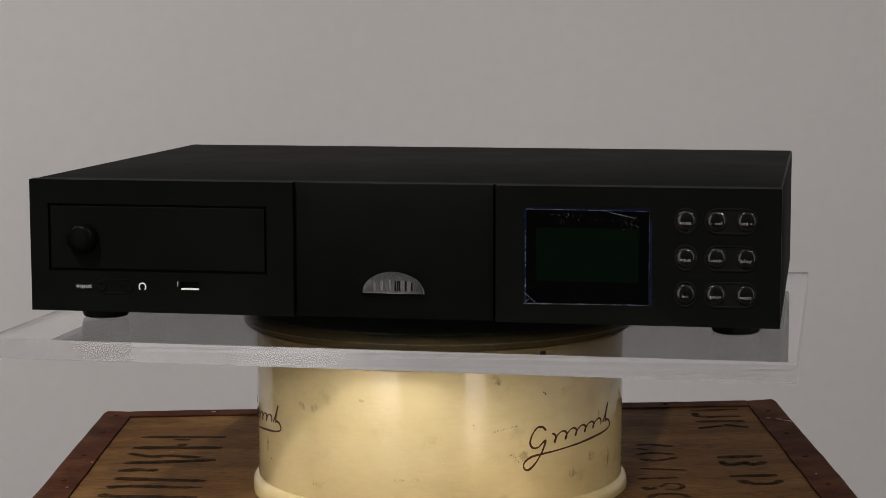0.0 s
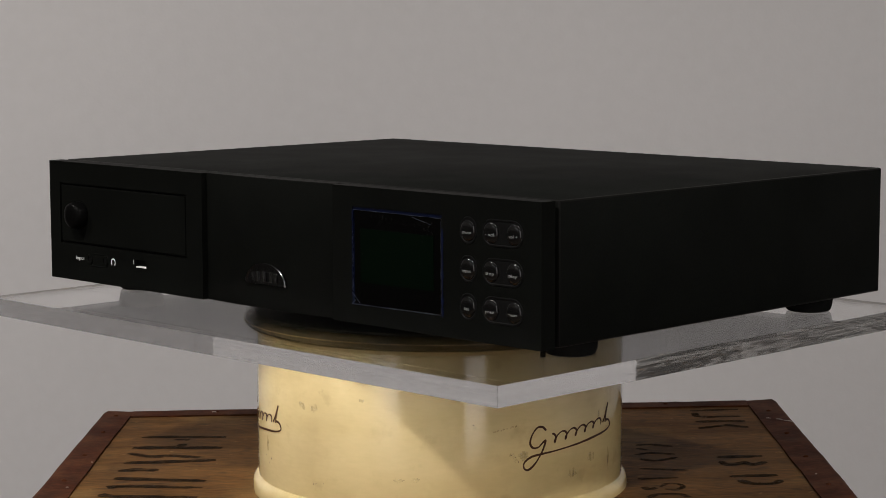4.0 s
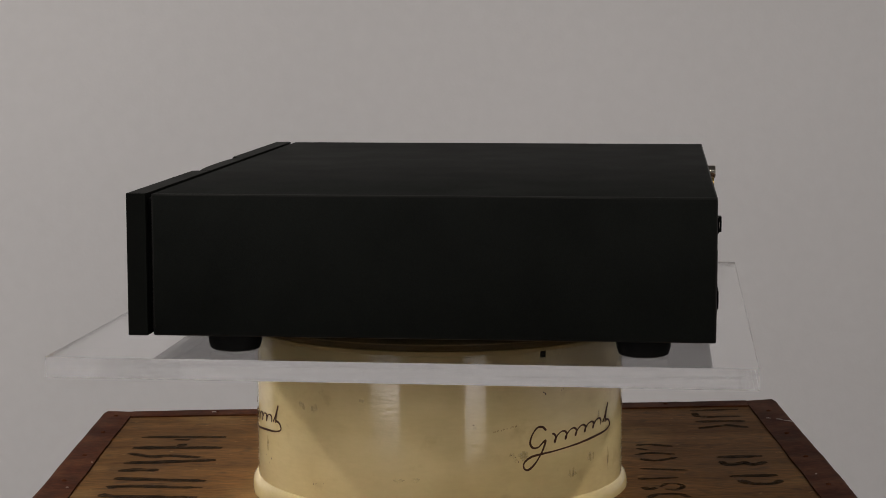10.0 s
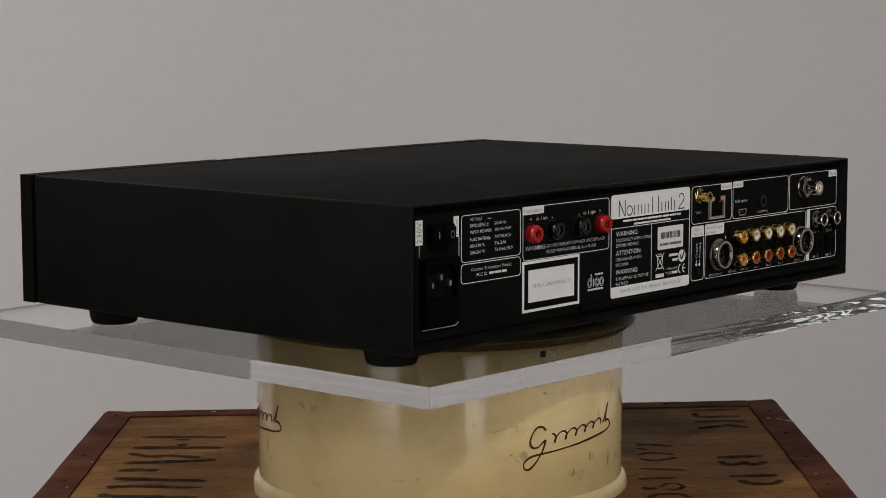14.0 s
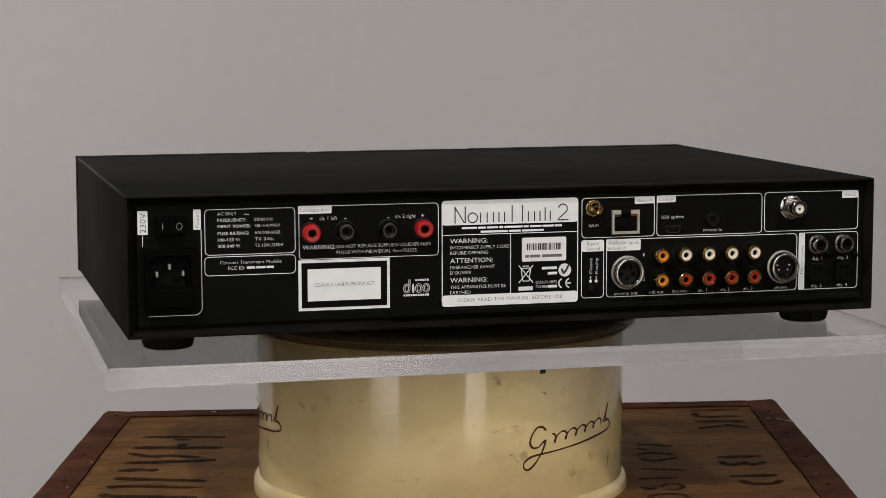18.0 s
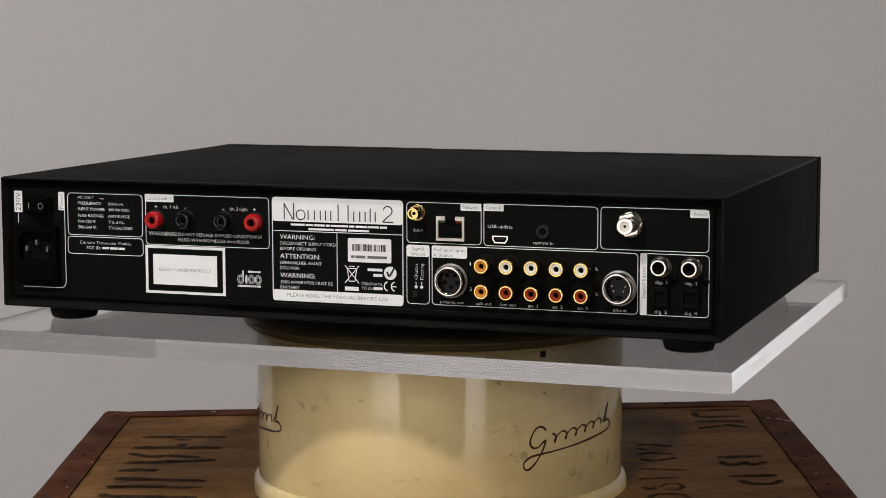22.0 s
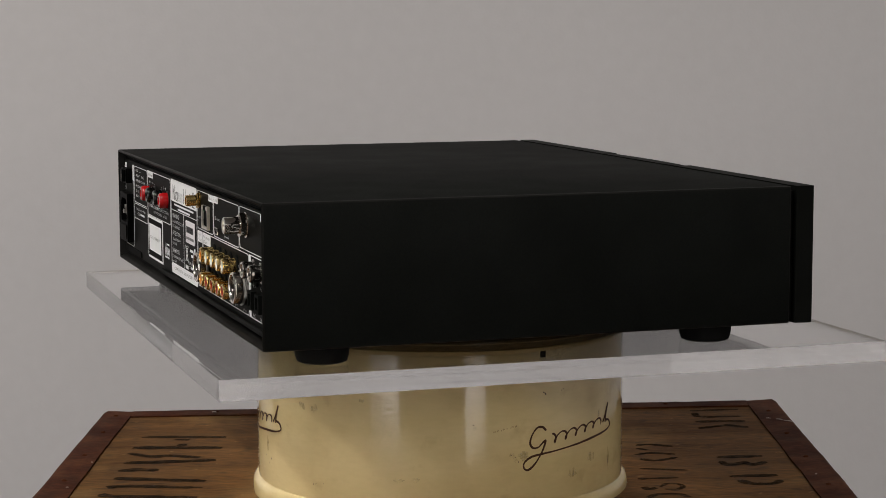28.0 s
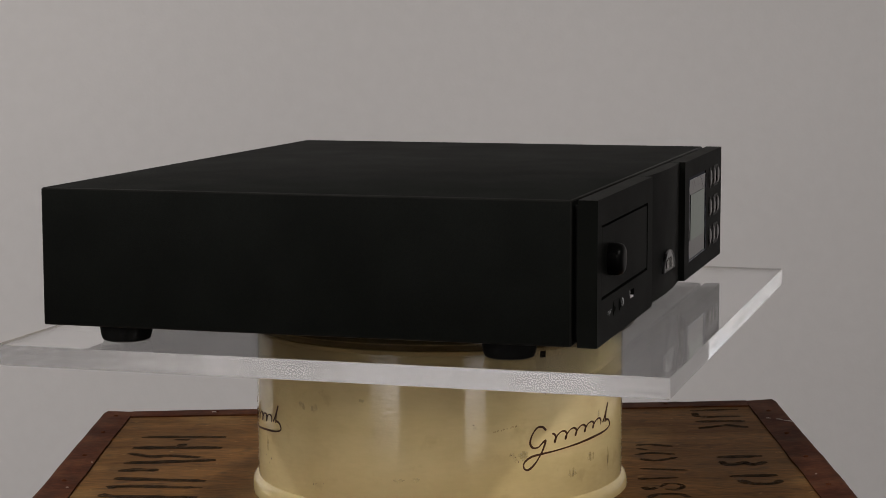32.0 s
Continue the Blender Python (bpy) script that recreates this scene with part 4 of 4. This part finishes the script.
    text("Contains Transmitter Module", 165.6, 38.4, 33.4, 1.8)
    text("FCC ID:", 161.3, 35.3, 9.2, 1.8)
    bar(151.0, 146.6, 35.3, 1.25)
    bar(146.0, 141.0, 35.3, 1.25)
    bar(140.4, 136.4, 35.3, 1.25)
    # loudspeaker field
    outline(122.6, 67.7, 44.4, 38.5)
    lt = rect("loudspeaker_tab", 122.8, 67.8, 104.4, 63.4, LABEL, "white printed tab", r=.5)
    text("Loudspeaker", 121.5, 65.6, 16.0, 2.1, GREYINK, lt)
    for x, z, m, name in ((116.1, 53.0, POST_RED, "red"), (97.0, 53.5, GLOSS_BLACK, "black"), (73.0, 53.6, GLOSS_BLACK, "black"), (53.4, 53.5, POST_RED, "red")):
        s = turned("speaker_socket", on_rear(x, z), REAR_M, [(4.9, 0), (5.1, 1.0), (5.1, 3.6), (4.8, 5.2), (4.2, 5.9), (3.0, 6.1), (2.3, 5.8), (2.15, 4.0)], m, amp, "round %s loudspeaker socket" % name, 32)
        turned("socket_sleeve", on_rear(x, z), REAR_M, [(2.15, 4.2), (2.0, 4.3), (1.85, 4.1), (1.8, 1.0), (0, 1.0)], GOLD if m is POST_RED else STEEL, s, "", 20)
        turned("socket_hole", on_rear(x, z), REAR_M, [(1.79, 1.1), (1.79, 3.6), (0, 3.6)], VOID, s, "", 16)
        turned("socket_collar", on_rear(x, z), REAR_M, [(5.9, 0), (5.9, .5), (5.2, .7)], PLASTIC, s, "", 28)
    for s, x, w, c in (("+", 116.6, 1.8, 2.6), ("ch. 1 left", 111.1, 9.8, 2.0), ("-", 97.4, 1.2, 2.4), ("-", 73.4, 1.2, 2.4), ("ch. 2 right", 68.9, 11.4, 2.0), ("+", 54.4, 1.8, 2.6)):
        text(s, x, 60.8, w, c)
    text("WARNING:", 120.6, 45.2, 18.0, 2.4)
    text("DO NOT REPLACE SUPPLIED LOUDSPEAKER", 101.6, 45.2, 52.8, 1.9)
    text("PLUGS WITH INDIVIDUAL 4mm PLUGS", 101.8, 42.0, 44.8, 1.9)
    # laser label
    las = rect("laser_label", 123.0, 38.2, 72.2, 10.4, LABEL, "white and black laser safety label")
    rect("label_border", 121.3, 36.6, 73.8, 12.0, VOID, "", .22, .1, parent=las)
    rect("label_field", 118.0, 33.2, 77.3, 15.6, LABEL, "", .32, .1, parent=las)
    text("CLASS 1 LASER PRODUCT", 114.2, 24.5, 33.4, 2.0, GREYINK, las, over)
    # disc emblem: plain outlined shapes between two small rows of dashes
    for x, wx in ((62.6, 1.9), (59.0, .5), (55.8, 1.9), (51.6, 1.9)):
        for grow in (0.0, .85):
            ring = [on_rear(x + max(wx - grow, .2) * math.cos(a), 20.7 + (2.5 - grow) * math.sin(a), .2) for a in [2 * math.pi * i / 20 for i in range(21)]]
            part("emblem_shape", ribbon(bmesh.new(), ring, .00028, lambda p: (0, 1, 0), 0, .0001), INK, amp, "white outlined emblem")
    bar(60.9, 60.6, 24.0, 3.4)
    bar(61.6, 61.3, 24.0, 3.4)
    for x0, x1, z, n in ((57.8, 49.8, 25.2, 6), (64.4, 49.8, 16.9, 11)):
        for i in range(n):
            st = (x0 - x1) / n
            bar(x0 - st * i, x0 - st * (i + .72), z, 1.1)
    # maker's plate
    outline(42.7, 68.5, -36.4, 9.6, 2.4, .5)
    head = rect("plate_heading", 42.6, 68.5, -36.3, 54.8, LABEL, "white heading field with thin dark emblem strokes", 0, .22, 2.0)
    # thin strokes in the rhythm of the heading
    for x, h in ((35.4, 9.2), (29.6, 9.2), (20.8, 5.6), (17.0, 5.6), (13.4, 5.6), (10.2, 5.6), (7.0, 5.6), (2.6, 9.2), (-3.4, 9.2), (-6.8, 5.6), (-10.4, 5.6), (-13.6, 5.6), (-16.6, 7.6), (-19.6, 5.6)):
        bar(x, x - .62, 55.9 + h / 2, h, DARKINK, head, .22)
    ring = [on_rear(25.0 + 2.7 * math.cos(a), 58.7 + 2.7 * math.sin(a), .24) for a in [2 * math.pi * i / 24 for i in range(25)]]
    part("emblem_ring", ribbon(bmesh.new(), ring, .0006, lambda p: (0, 1, 0), 0, .0001), DARKINK, head)
    arc = [on_rear(-27.3 + 2.6 * math.cos(a), 62.4 + 2.6 * math.sin(a), .24) for a in [radians(10 + 210 * i / 20) for i in range(21)]]
    part("emblem_stroke", ribbon(bmesh.new(), arc + [on_rear(-26.0, 58.0, .24), on_rear(-24.4, 56.3, .24)], .0006, lambda p: (0, 1, 0), 0, .0001), DARKINK, head)
    pts = [on_rear(35.0 - 5.2 * i / 4, 64.6 - 8.6 * i / 4, .24) for i in range(5)]
    part("emblem_stroke", ribbon(bmesh.new(), pts, .0006, lambda p: (0, 1, 0), 0, .0001), DARKINK, head)
    bar(-24.2, -30.6, 56.2, .62, DARKINK, head, .22)
    for x, w in ((31.2, 8.6), (22.0, 4.6), (16.8, 6.4), (9.8, 2.4), (6.8, 10.6), (-4.4, 3.0), (-8.2, 6.6), (-15.4, 6.6), (-22.6, 4.2)):
        bar(x, x - w, 53.1, 1.15)
    for x, w in ((20.4, 15.6), (4.2, 7.0), (-3.6, 12.6)):
        bar(x, x - w, 50.8, 1.15)
    bar(42.3, -36.0, 49.4, .4)
    bar(3.3, 2.9, 32.6, 33.4)
    for s, z, w, c in (("WARNING:", 46.1, 21.4, 2.7), ("DISCONNECT SUPPLY CORD", 42.4, 34.0, 1.9), ("BEFORE OPENING", 39.4, 21.8, 1.9), ("ATTENTION:", 35.2, 24.6, 2.7), ("DEBRANCHER AVANT", 31.4, 25.4, 1.9),
                       ("D'OUVRIR", 28.4, 12.0, 1.9), ("WARNING:", 24.3, 21.4, 2.7), ("THIS APPARATUS MUST BE", 20.4, 32.0, 1.9), ("EARTHED", 17.4, 11.6, 1.9)):
        text(s, 37.9, z, w, c)
    foot = rect("plate_footer", 42.6, 15.9, -36.3, 9.6, LABEL, "white footer field", 0, .22, 1.8)
    text("PLEASE READ THE MANUAL BEFORE USE", 33.6, 13.1, 60.8, 2.1, GREYINK, foot)
    sn = rect("serial_sticker", -3.5, 46.7, -29.3, 33.3, STICKER, "glossy white serial-number sticker", .0, .4, .9)
    rnd = random.Random(9)
    x = -6.2
    while x > -26.2:
        w = rnd.choice((.28, .28, .5, .8))
        bar(x, x - w, 41.5, 3.8, DARKINK, sn, .41)
        x -= w + rnd.choice((.3, .4, .62))
    for x, w in ((-5.4, 2.0), (-8.0, 6.0), (-15.2, 11.6)):
        bar(x, x - w, 36.3, 1.5, GREYINK, sn, .41)
    # waste-bin sign
    for x0, z0, x1, z1 in ((-1.6, 31.2, -10.0, 21.4), (-10.0, 31.2, -1.6, 21.4), (-3.0, 29.6, -4.0, 22.4), (-8.6, 29.6, -7.6, 22.4), (-2.6, 29.6, -9.0, 29.6), (-4.0, 22.4, -7.6, 22.4), (-4.0, 30.8, -7.6, 30.8)):
        pts = [on_rear(x0 + (x1 - x0) * i / 4, z0 + (z1 - z0) * i / 4, .2) for i in range(5)]
        part("bin_sign", ribbon(bmesh.new(), pts, .0005, lambda p: (0, 1, 0), 0, .0001), INK, amp)
    bar(-1.5, -9.8, 18.2, 2.2)
    bar(-15.2, -24.0, 29.3, 1.5)
    bar(-18.6, -24.0, 26.3, 1.5)
    tick = turned("tick_sign", on_rear(-28.6, 27.8, .0), REAR_M, [(3.7, 0), (3.7, .2), (0, .2)], INK, amp, "", 28)
    pts = smooth_path([on_rear(-26.8, 28.6, .24), on_rear(-28.2, 26.2, .24), on_rear(-31.2, 31.2, .24)], 4)
    part("tick_stroke", ribbon(bmesh.new(), pts, .0011, lambda p: (0, 1, 0), 0, .0001), DARKINK, tick)
    text("CONFORMS", -11.5, 21.4, 12.4, 1.7)
    text("TO EN", -11.5, 18.9, 6.4, 1.7)
    bar(-18.6, -24.0, 18.9, 1.5)
    for cx in (-27.4, -31.6):
        arc = [on_rear(cx + 2.3 * math.cos(a), 20.4 + 2.5 * math.sin(a), .2) for a in [radians(-80 + 160 * i / 16) for i in range(17)]]
        part("conformity_sign", ribbon(bmesh.new(), arc, .0007, lambda p: (0, 1, 0), 0, .0001), INK, amp)
    bar(-29.8, -32.2, 20.4, .7)
    # signal ground
    outline(-38.3, 44.2, -51.8, 11.3)
    sg = rect("ground_tab", -38.3, 44.2, -51.8, 37.7, LABEL, "white printed tab", 0, .22, 1.4)
    text("Signal", -41.6, 42.2, 6.8, 1.9, GREYINK, sg)
    text("Ground", -41.0, 39.3, 8.2, 1.9, GREYINK, sg)
    text("Chassis", -43.9, 25.0, 8.8, 1.9, spin=1)
    text("Floating", -47.3, 25.0, 9.0, 1.9, spin=1)
    for x in (-43.9, -47.2):
        turned("dot", on_rear(x, 20.9), REAR_M, [(.9, 0), (.9, .25), (0, .25)], INK, amp, "", 14)
        bar(x + .2, x - .2, 22.9, 1.6)
    slide = rect("slide_switch", -41.6, 18.8, -48.4, 15.4, VOID, "small black slide switch", 0, .4)
    part("slider", slab(-.0450, -.0424, REAR_Y + .0004, REAR_Y + .0022, P(0, 15.7)[1], P(0, 18.5)[1], .0002), PLASTIC, slide)
    # network field
    outline(-38.4, 68.0, -81.9, 45.3)
    nl = rect("network_tab", -69.9, 68.0, -81.8, 64.0, LABEL, "white printed tab", r=.5)
    text("Network", -71.2, 66.0, 9.2, 2.0, GREYINK, nl)
    wf = part("aerial_socket", lathe(bmesh.new(), [(r * MM, z * MM) for r, z in ((4.6, 0), (4.6, 1.0), (3.6, 1.2), (3.6, 2.2), (3.1, 2.4), (3.1, 3.0), (3.3, 3.1), (3.1, 4.0), (3.3, 4.1), (3.1, 5.0), (3.3, 5.1), (3.1, 6.0), (3.3, 6.1), (3.1, 7.0), (3.3, 7.1), (3.1, 8.4), (2.3, 8.4), (2.2, 6.5), (0, 6.5))], Matrix.Translation(on_rear(-45.1, 62.2)) @ REAR_M, 26), GOLD, amp, "threaded gold wireless aerial socket")
    hex_nut("nut", -45.1, 62.2, 4.7, .9, 2.1, GOLD, wf)
    turned("socket_hole", on_rear(-45.1, 62.2), REAR_M, [(1.0, 6.52), (1.0, 6.7), (0, 6.7)], VOID, wf, "", 12)
    text("Wi-Fi", -42.4, 52.3, 5.8, 1.9)
    rj = part("network_socket", holed(-.0724, -.0561, P(0, 47.2)[1], P(0, 60.6)[1], REAR_Y, REAR_Y + .0016, [(-.0711, -.0574, P(0, 48.7)[1], P(0, 58.4)[1])], lambda u, w, q: (u, q, w)), TIN, amp, "metal-framed network socket")
    part("socket_well", slab(-.0711, -.0574, REAR_Y, REAR_Y + .0004, P(0, 48.7)[1], P(0, 58.4)[1]), VOID, rj)
    part("green_lamp", slab(-.0612, -.0576, REAR_Y + .0004, REAR_Y + .0010, P(0, 57.0)[1], P(0, 58.3)[1], .0002), GREEN_P, rj)
    part("red_lamp", slab(-.0709, -.0673, REAR_Y + .0004, REAR_Y + .0010, P(0, 57.0)[1], P(0, 58.3)[1], .0002), RED_P, rj)
    part("latch_notch", slab(-.0672, -.0613, REAR_Y + .0004, REAR_Y + .0017, P(0, 58.4)[1], P(0, 60.7)[1]), VOID, rj)
    for i in range(8):
        x = -.0700 + i * .0015
        part("contact", slab(x, x + .0005, REAR_Y + .0004, REAR_Y + .0009, P(0, 49.0)[1], P(0, 52.6)[1]), BLACK, rj)
    # control field
    outline(-83.1, 68.3, -147.5, 45.1)
    cl = rect("control_tab", -83.1, 68.2, -94.5, 64.3, LABEL, "white printed tab", r=.5)
    text("Control", -84.4, 66.2, 8.6, 2.0, GREYINK, cl)
    text("USB update", -85.7, 56.0, 13.9, 1.9)
    shell = [(-88.4, 51.0), (-97.2, 51.0), (-97.2, 49.0), (-95.9, 46.9), (-89.7, 46.9), (-88.4, 49.0)]
    bm = bmesh.new()
    for k, (grow, up) in enumerate(((1.0, 0), (1.0, 1.1), (.84, 1.1), (.84, .3))):
        loop = [bm.verts.new(on_rear(-92.8 + (a + 92.8) * grow, 49.0 + (b - 49.0) * (grow if k < 2 else .72), up)) for a, b in shell]
        if k:
            for i in range(6):
                bm.faces.new([before[i], before[(i + 1) % 6], loop[(i + 1) % 6], loop[i]])
        before = loop
    usb = part("mini_port", bm, CHROME, amp, "small metal update port")
    rect("port_opening", -89.3, 50.3, -96.3, 47.5, VOID, "", 0, .3, parent=usb)
    rect("port_tongue", -90.6, 49.7, -95.0, 48.7, PLASTIC, "", .3, .5, parent=usb)
    rj2 = turned("remote_socket", on_rear(-116.9, 54.0), REAR_M, [(4.1, 0), (4.1, .8), (3.6, 1.4), (2.2, 1.4), (1.9, .8), (1.8, .3), (0, .3)], PLASTIC, amp, "round black remote socket", 28)
    turned("socket_hole", on_rear(-116.9, 54.0), REAR_M, [(1.75, .35), (1.75, .5), (0, .5)], VOID, rj2, "", 16)
    text("remote in", -111.5, 48.0, 11.2, 1.9)
    # aerial field
    outline(-148.8, 68.5, -207.7, 45.7)
    al = rect("aerial_tab", -197.4, 68.2, -207.5, 64.1, LABEL, "white printed tab", r=.5)
    text("Aerial", -199.2, 66.1, 6.8, 2.0, GREYINK, al)
    fc = turned("coaxial_socket", on_rear(-165.2, 59.6), REAR_M, [(6.9, 0), (6.9, .7), (6.0, 1.0), (4.9, 1.0), (4.9, 4.2), (4.6, 4.4), (4.6, 12.2), (4.2, 12.6), (2.7, 12.6), (2.6, 10.6), (0, 10.6)], CHROME, amp, "chromed coaxial aerial socket", 32)
    hex_nut("nut", -165.2, 59.6, 6.9, 1.0, 4.4, CHROME, fc)
    turned("socket_insert", on_rear(-165.2, 59.6), REAR_M, [(2.6, 10.7), (2.6, 12.2), (.7, 12.2), (.6, 11.2), (0, 11.2)], WHITE_P, fc, "", 20)
    turned("socket_hole", on_rear(-165.2, 59.6), REAR_M, [(.75, 12.22), (.75, 12.3), (0, 12.3)], VOID, fc, "", 10)
    # analogue field
    outline(-53.1, 44.3, -169.6, 11.3)
    at2 = rect("analogue_tab", -53.1, 44.3, -73.6, 37.6, LABEL, "white printed tab", 0, .22, 1.2)
    text("Analogue inputs", -54.2, 42.2, 18.4, 1.9, GREYINK, at2)
    text("& Outputs", -54.2, 39.2, 11.0, 1.9, GREYINK, at2)
    for x, pins, word in ((-65.0, 4, "preamp out"), (-159.8, 5, "phono")):
        s = turned("din_socket", on_rear(x, 25.4), REAR_M, [(9.2, 0), (9.2, 1.4), (8.7, 1.8), (8.6, 6.2), (8.3, 6.7), (7.0, 6.7), (6.5, 6.4), (6.3, 6.0), (6.3, 1.6)], DARK_MIRROR_CHROME, amp, "large round chromed audio socket", 44)
        turned("socket_lip", on_rear(x, 25.4), REAR_M, [(8.4, 6.3), (8.55, 6.7), (8.3, 7.2), (7.8, 7.4), (7.2, 7.3), (6.9, 6.9), (6.8, 6.5)], CHROME, s, "bright chrome lip", 44)
        turned("socket_ring", on_rear(x, 25.4), REAR_M, [(8.9, 1.5), (9.5, 1.7), (9.6, 2.6), (8.7, 2.8)], STEEL, s, "", 44)
        turned("socket_face", on_rear(x, 25.4), REAR_M, [(6.4, 1.6), (6.4, 2.0), (0, 2.0)], PLASTIC, s, "", 32)
        # five holes on the one, bright pins on the other
        for k in range(5):
            a = radians(180 + 45 * k if pins == 5 else 54 + 72 * k)
            rr = 3.7
            if pins == 4:
                turned("pin_hole", on_rear(x + rr * math.cos(a), 25.5 + rr * math.sin(a), 2.0), REAR_M, [(1.25, 0), (1.25, .12), (0, .12)], VOID, s, "", 14)
            elif k != 2:
                turned("pin", on_rear(x + rr * math.cos(a), 26.4 + rr * math.sin(a), 2.0), REAR_M, [(.6, 0), (.6, 1.4), (0, 1.6)], CHROME, s, "", 8)
        part("key_slot", slab((x - 1.5) * MM, (x + 1.5) * MM, REAR_Y + .0020, REAR_Y + .0022, P(0, 29.8)[1], P(0, 31.8)[1]), VOID, s)
        if pins == 5:
            part("key_slot", slab((x - 1.8) * MM, (x + 1.8) * MM, REAR_Y + .0020, REAR_Y + .0022, P(0, 19.6)[1], P(0, 21.4)[1]), VOID, s)
        w = 13.6 if pins == 4 else 7.4
        text(word, x + w / 2, 13.4, w, 1.9)
    for i, x in enumerate((-84.2, -98.3, -112.4, -126.4, -140.2)):
        for z, m, key in ((34.8, ORANGE_P if i == 0 else WHITE_P, "orange" if i == 0 else "white"), (20.8, ORANGE_P if i == 0 else RED_P, "orange" if i == 0 else "red")):
            s = turned("phono_socket", on_rear(x, z), REAR_M, [(4.3, 0.4), (4.3, 7.6), (4.15, 8.2), (3.8, 8.5), (3.2, 8.5), (3.0, 8.2)], GOLD, amp, "gold phono socket with a %s insert" % key, 28)
            turned("insert", on_rear(x, z), REAR_M, [(3.05, 8.1), (2.9, 8.3), (2.0, 8.25), (1.6, 8.1), (1.55, 5.0), (0, 5.0)], m, s, "%s plastic insert" % key, 22)
            turned("socket_hole", on_rear(x, z), REAR_M, [(1.52, 5.1), (1.52, 6.4), (0, 6.4)], VOID, s, "", 14)
            turned("socket_base", on_rear(x, z), REAR_M, [(6.0, 0), (6.0, .7), (5.4, 1.1), (4.2, 1.1)], BLACK, s, "", 22)
    for i, (word, w) in enumerate((("sub out", 8.8), ("line out", 8.8), ("an. 1", 5.4), ("an. 2", 5.6), ("an. 3", 5.6))):
        x = (-83.3, -97.4, -111.2, -125.2, -139.2)[i]
        text(word, x + w / 2, 13.5, w, 1.9)
    for s, x, z in (("1", -75.2, 35.0), ("2", -75.2, 21.1), ("L", -146.4, 35.3), ("R", -146.4, 21.4)):
        text(s, x, z, 1.2 if s != "1" else .7, 2.0)
    # little screws between the sockets
    for x, z in ((-91.0, 28.0), (-105.0, 28.0), (-133.2, 28.0), (-189.2, 31.2), (-205.9, 30.6)):
        sc = turned("panel_screw", on_rear(x, z), REAR_M, [(2.1, 0), (2.0, .7), (1.4, 1.2), (0, 1.4)], INLET, amp, "small black panel screw", 18)
        part("screw_slot", slab((x - 1.1) * MM, (x + 1.1) * MM, REAR_Y + .0012, REAR_Y + .00145, P(0, z - .2)[1], P(0, z + .2)[1]), VOID, sc)
    # digital field
    outline(-170.6, 44.5, -208.0, 11.3)
    db = rect("digital_tab", -170.7, 44.5, -174.4, 11.3, LABEL, "white printed strip", 0, .22, .8)
    text("Digital Inputs", -172.6, 20.6, 16.4, 2.0, GREYINK, db, spin=1)
    for x in (-182.0, -198.4):
        s = turned("coaxial_input", on_rear(x, 37.6), REAR_M, [(5.7, 0), (5.7, .6), (5.0, .9), (4.5, 1.0), (4.5, 5.9), (4.4, 6.4), (4.0, 6.7), (3.3, 6.7), (3.0, 6.3), (2.9, 4.0)], DARK_MIRROR_CHROME, amp, "chromed digital input socket", 30)
        turned("socket_lip", on_rear(x, 37.6), REAR_M, [(4.35, 6.2), (4.5, 6.6), (4.1, 7.0), (3.4, 7.0), (3.0, 6.6), (2.95, 6.2)], CHROME, s, "bright chrome lip", 30)
        turned("insert", on_rear(x, 37.6), REAR_M, [(3.3, 5.4), (1.6, 5.4), (1.5, 4.0), (0, 4.0)], VOID, s, "", 20)
    for xa, xb in ((-177.6, -186.2), (-193.2, -202.6)):
        o = part("optical_input", holed(min(xa, xb) * MM, max(xa, xb) * MM, P(0, 16.6)[1], P(0, 26.6)[1], REAR_Y, REAR_Y + .0030, [((xb + 1.6) * MM, (xa - 1.6) * MM, P(0, 18.4)[1], P(0, 24.8)[1])], lambda u, w, q: (u, q, w)), BLACK, amp, "square black optical socket")
        part("shutter", slab((xb + 1.6) * MM, (xa - 1.6) * MM, REAR_Y, REAR_Y + .0018, P(0, 18.4)[1], P(0, 24.8)[1]), VOID, o)
    for s, x, z in (("dig. 1", -178.8, 29.4), ("dig. 3", -195.0, 29.4), ("dig. 2", -178.8, 13.5), ("dig. 4", -195.0, 13.5)):
        text(s, x, z, 6.6, 1.9)


def hex_nut(name, x, z, r, y0, y1, material, parent):
    bm = bmesh.new()
    lathe(bm, [(r * .92 * MM, y0 * MM), (r * MM, (y0 + .3) * MM), (r * MM, (y1 - .3) * MM), (r * .92 * MM, y1 * MM), (.5 * r * MM, y1 * MM)], Matrix.Translation(on_rear(x, z)) @ REAR_M @ pose(0, 0, 0, 0, 0, 15), 6)
    return part(name, bm, material, parent)


rear()


# ---------------- the turning ----------------
def turn(t):
    """Degrees turned at t seconds: a steady rate with the drive's small unevenness."""
    ts = (0, 1, 3, 7, 9, 11, 13.3, 15, 18, 21, 23, 25, 27, 30, 32)
    dv = (-.55, -.22, -.08, .18, .1, .2, -.15, 0, 0, .22, .06, -.08, .0, -.18, -.2)
    return -10.127 - 8.6187 * t + float(np.interp(t, ts, dv))


def motions():
    times = list(range(0, 33))
    walk(amp, [(t, pose(0, 0, PLATE_TOP, 0, 0, turn(t))) for t in times])
    walk(plate, [(t, pose(0, 0, PLATE_TOP - PLATE_T, 0, 0, turn(t))) for t in times])
    walk(platter, [(t, pose(0, 0, 0, 0, 0, turn(t))) for t in times])


motions()
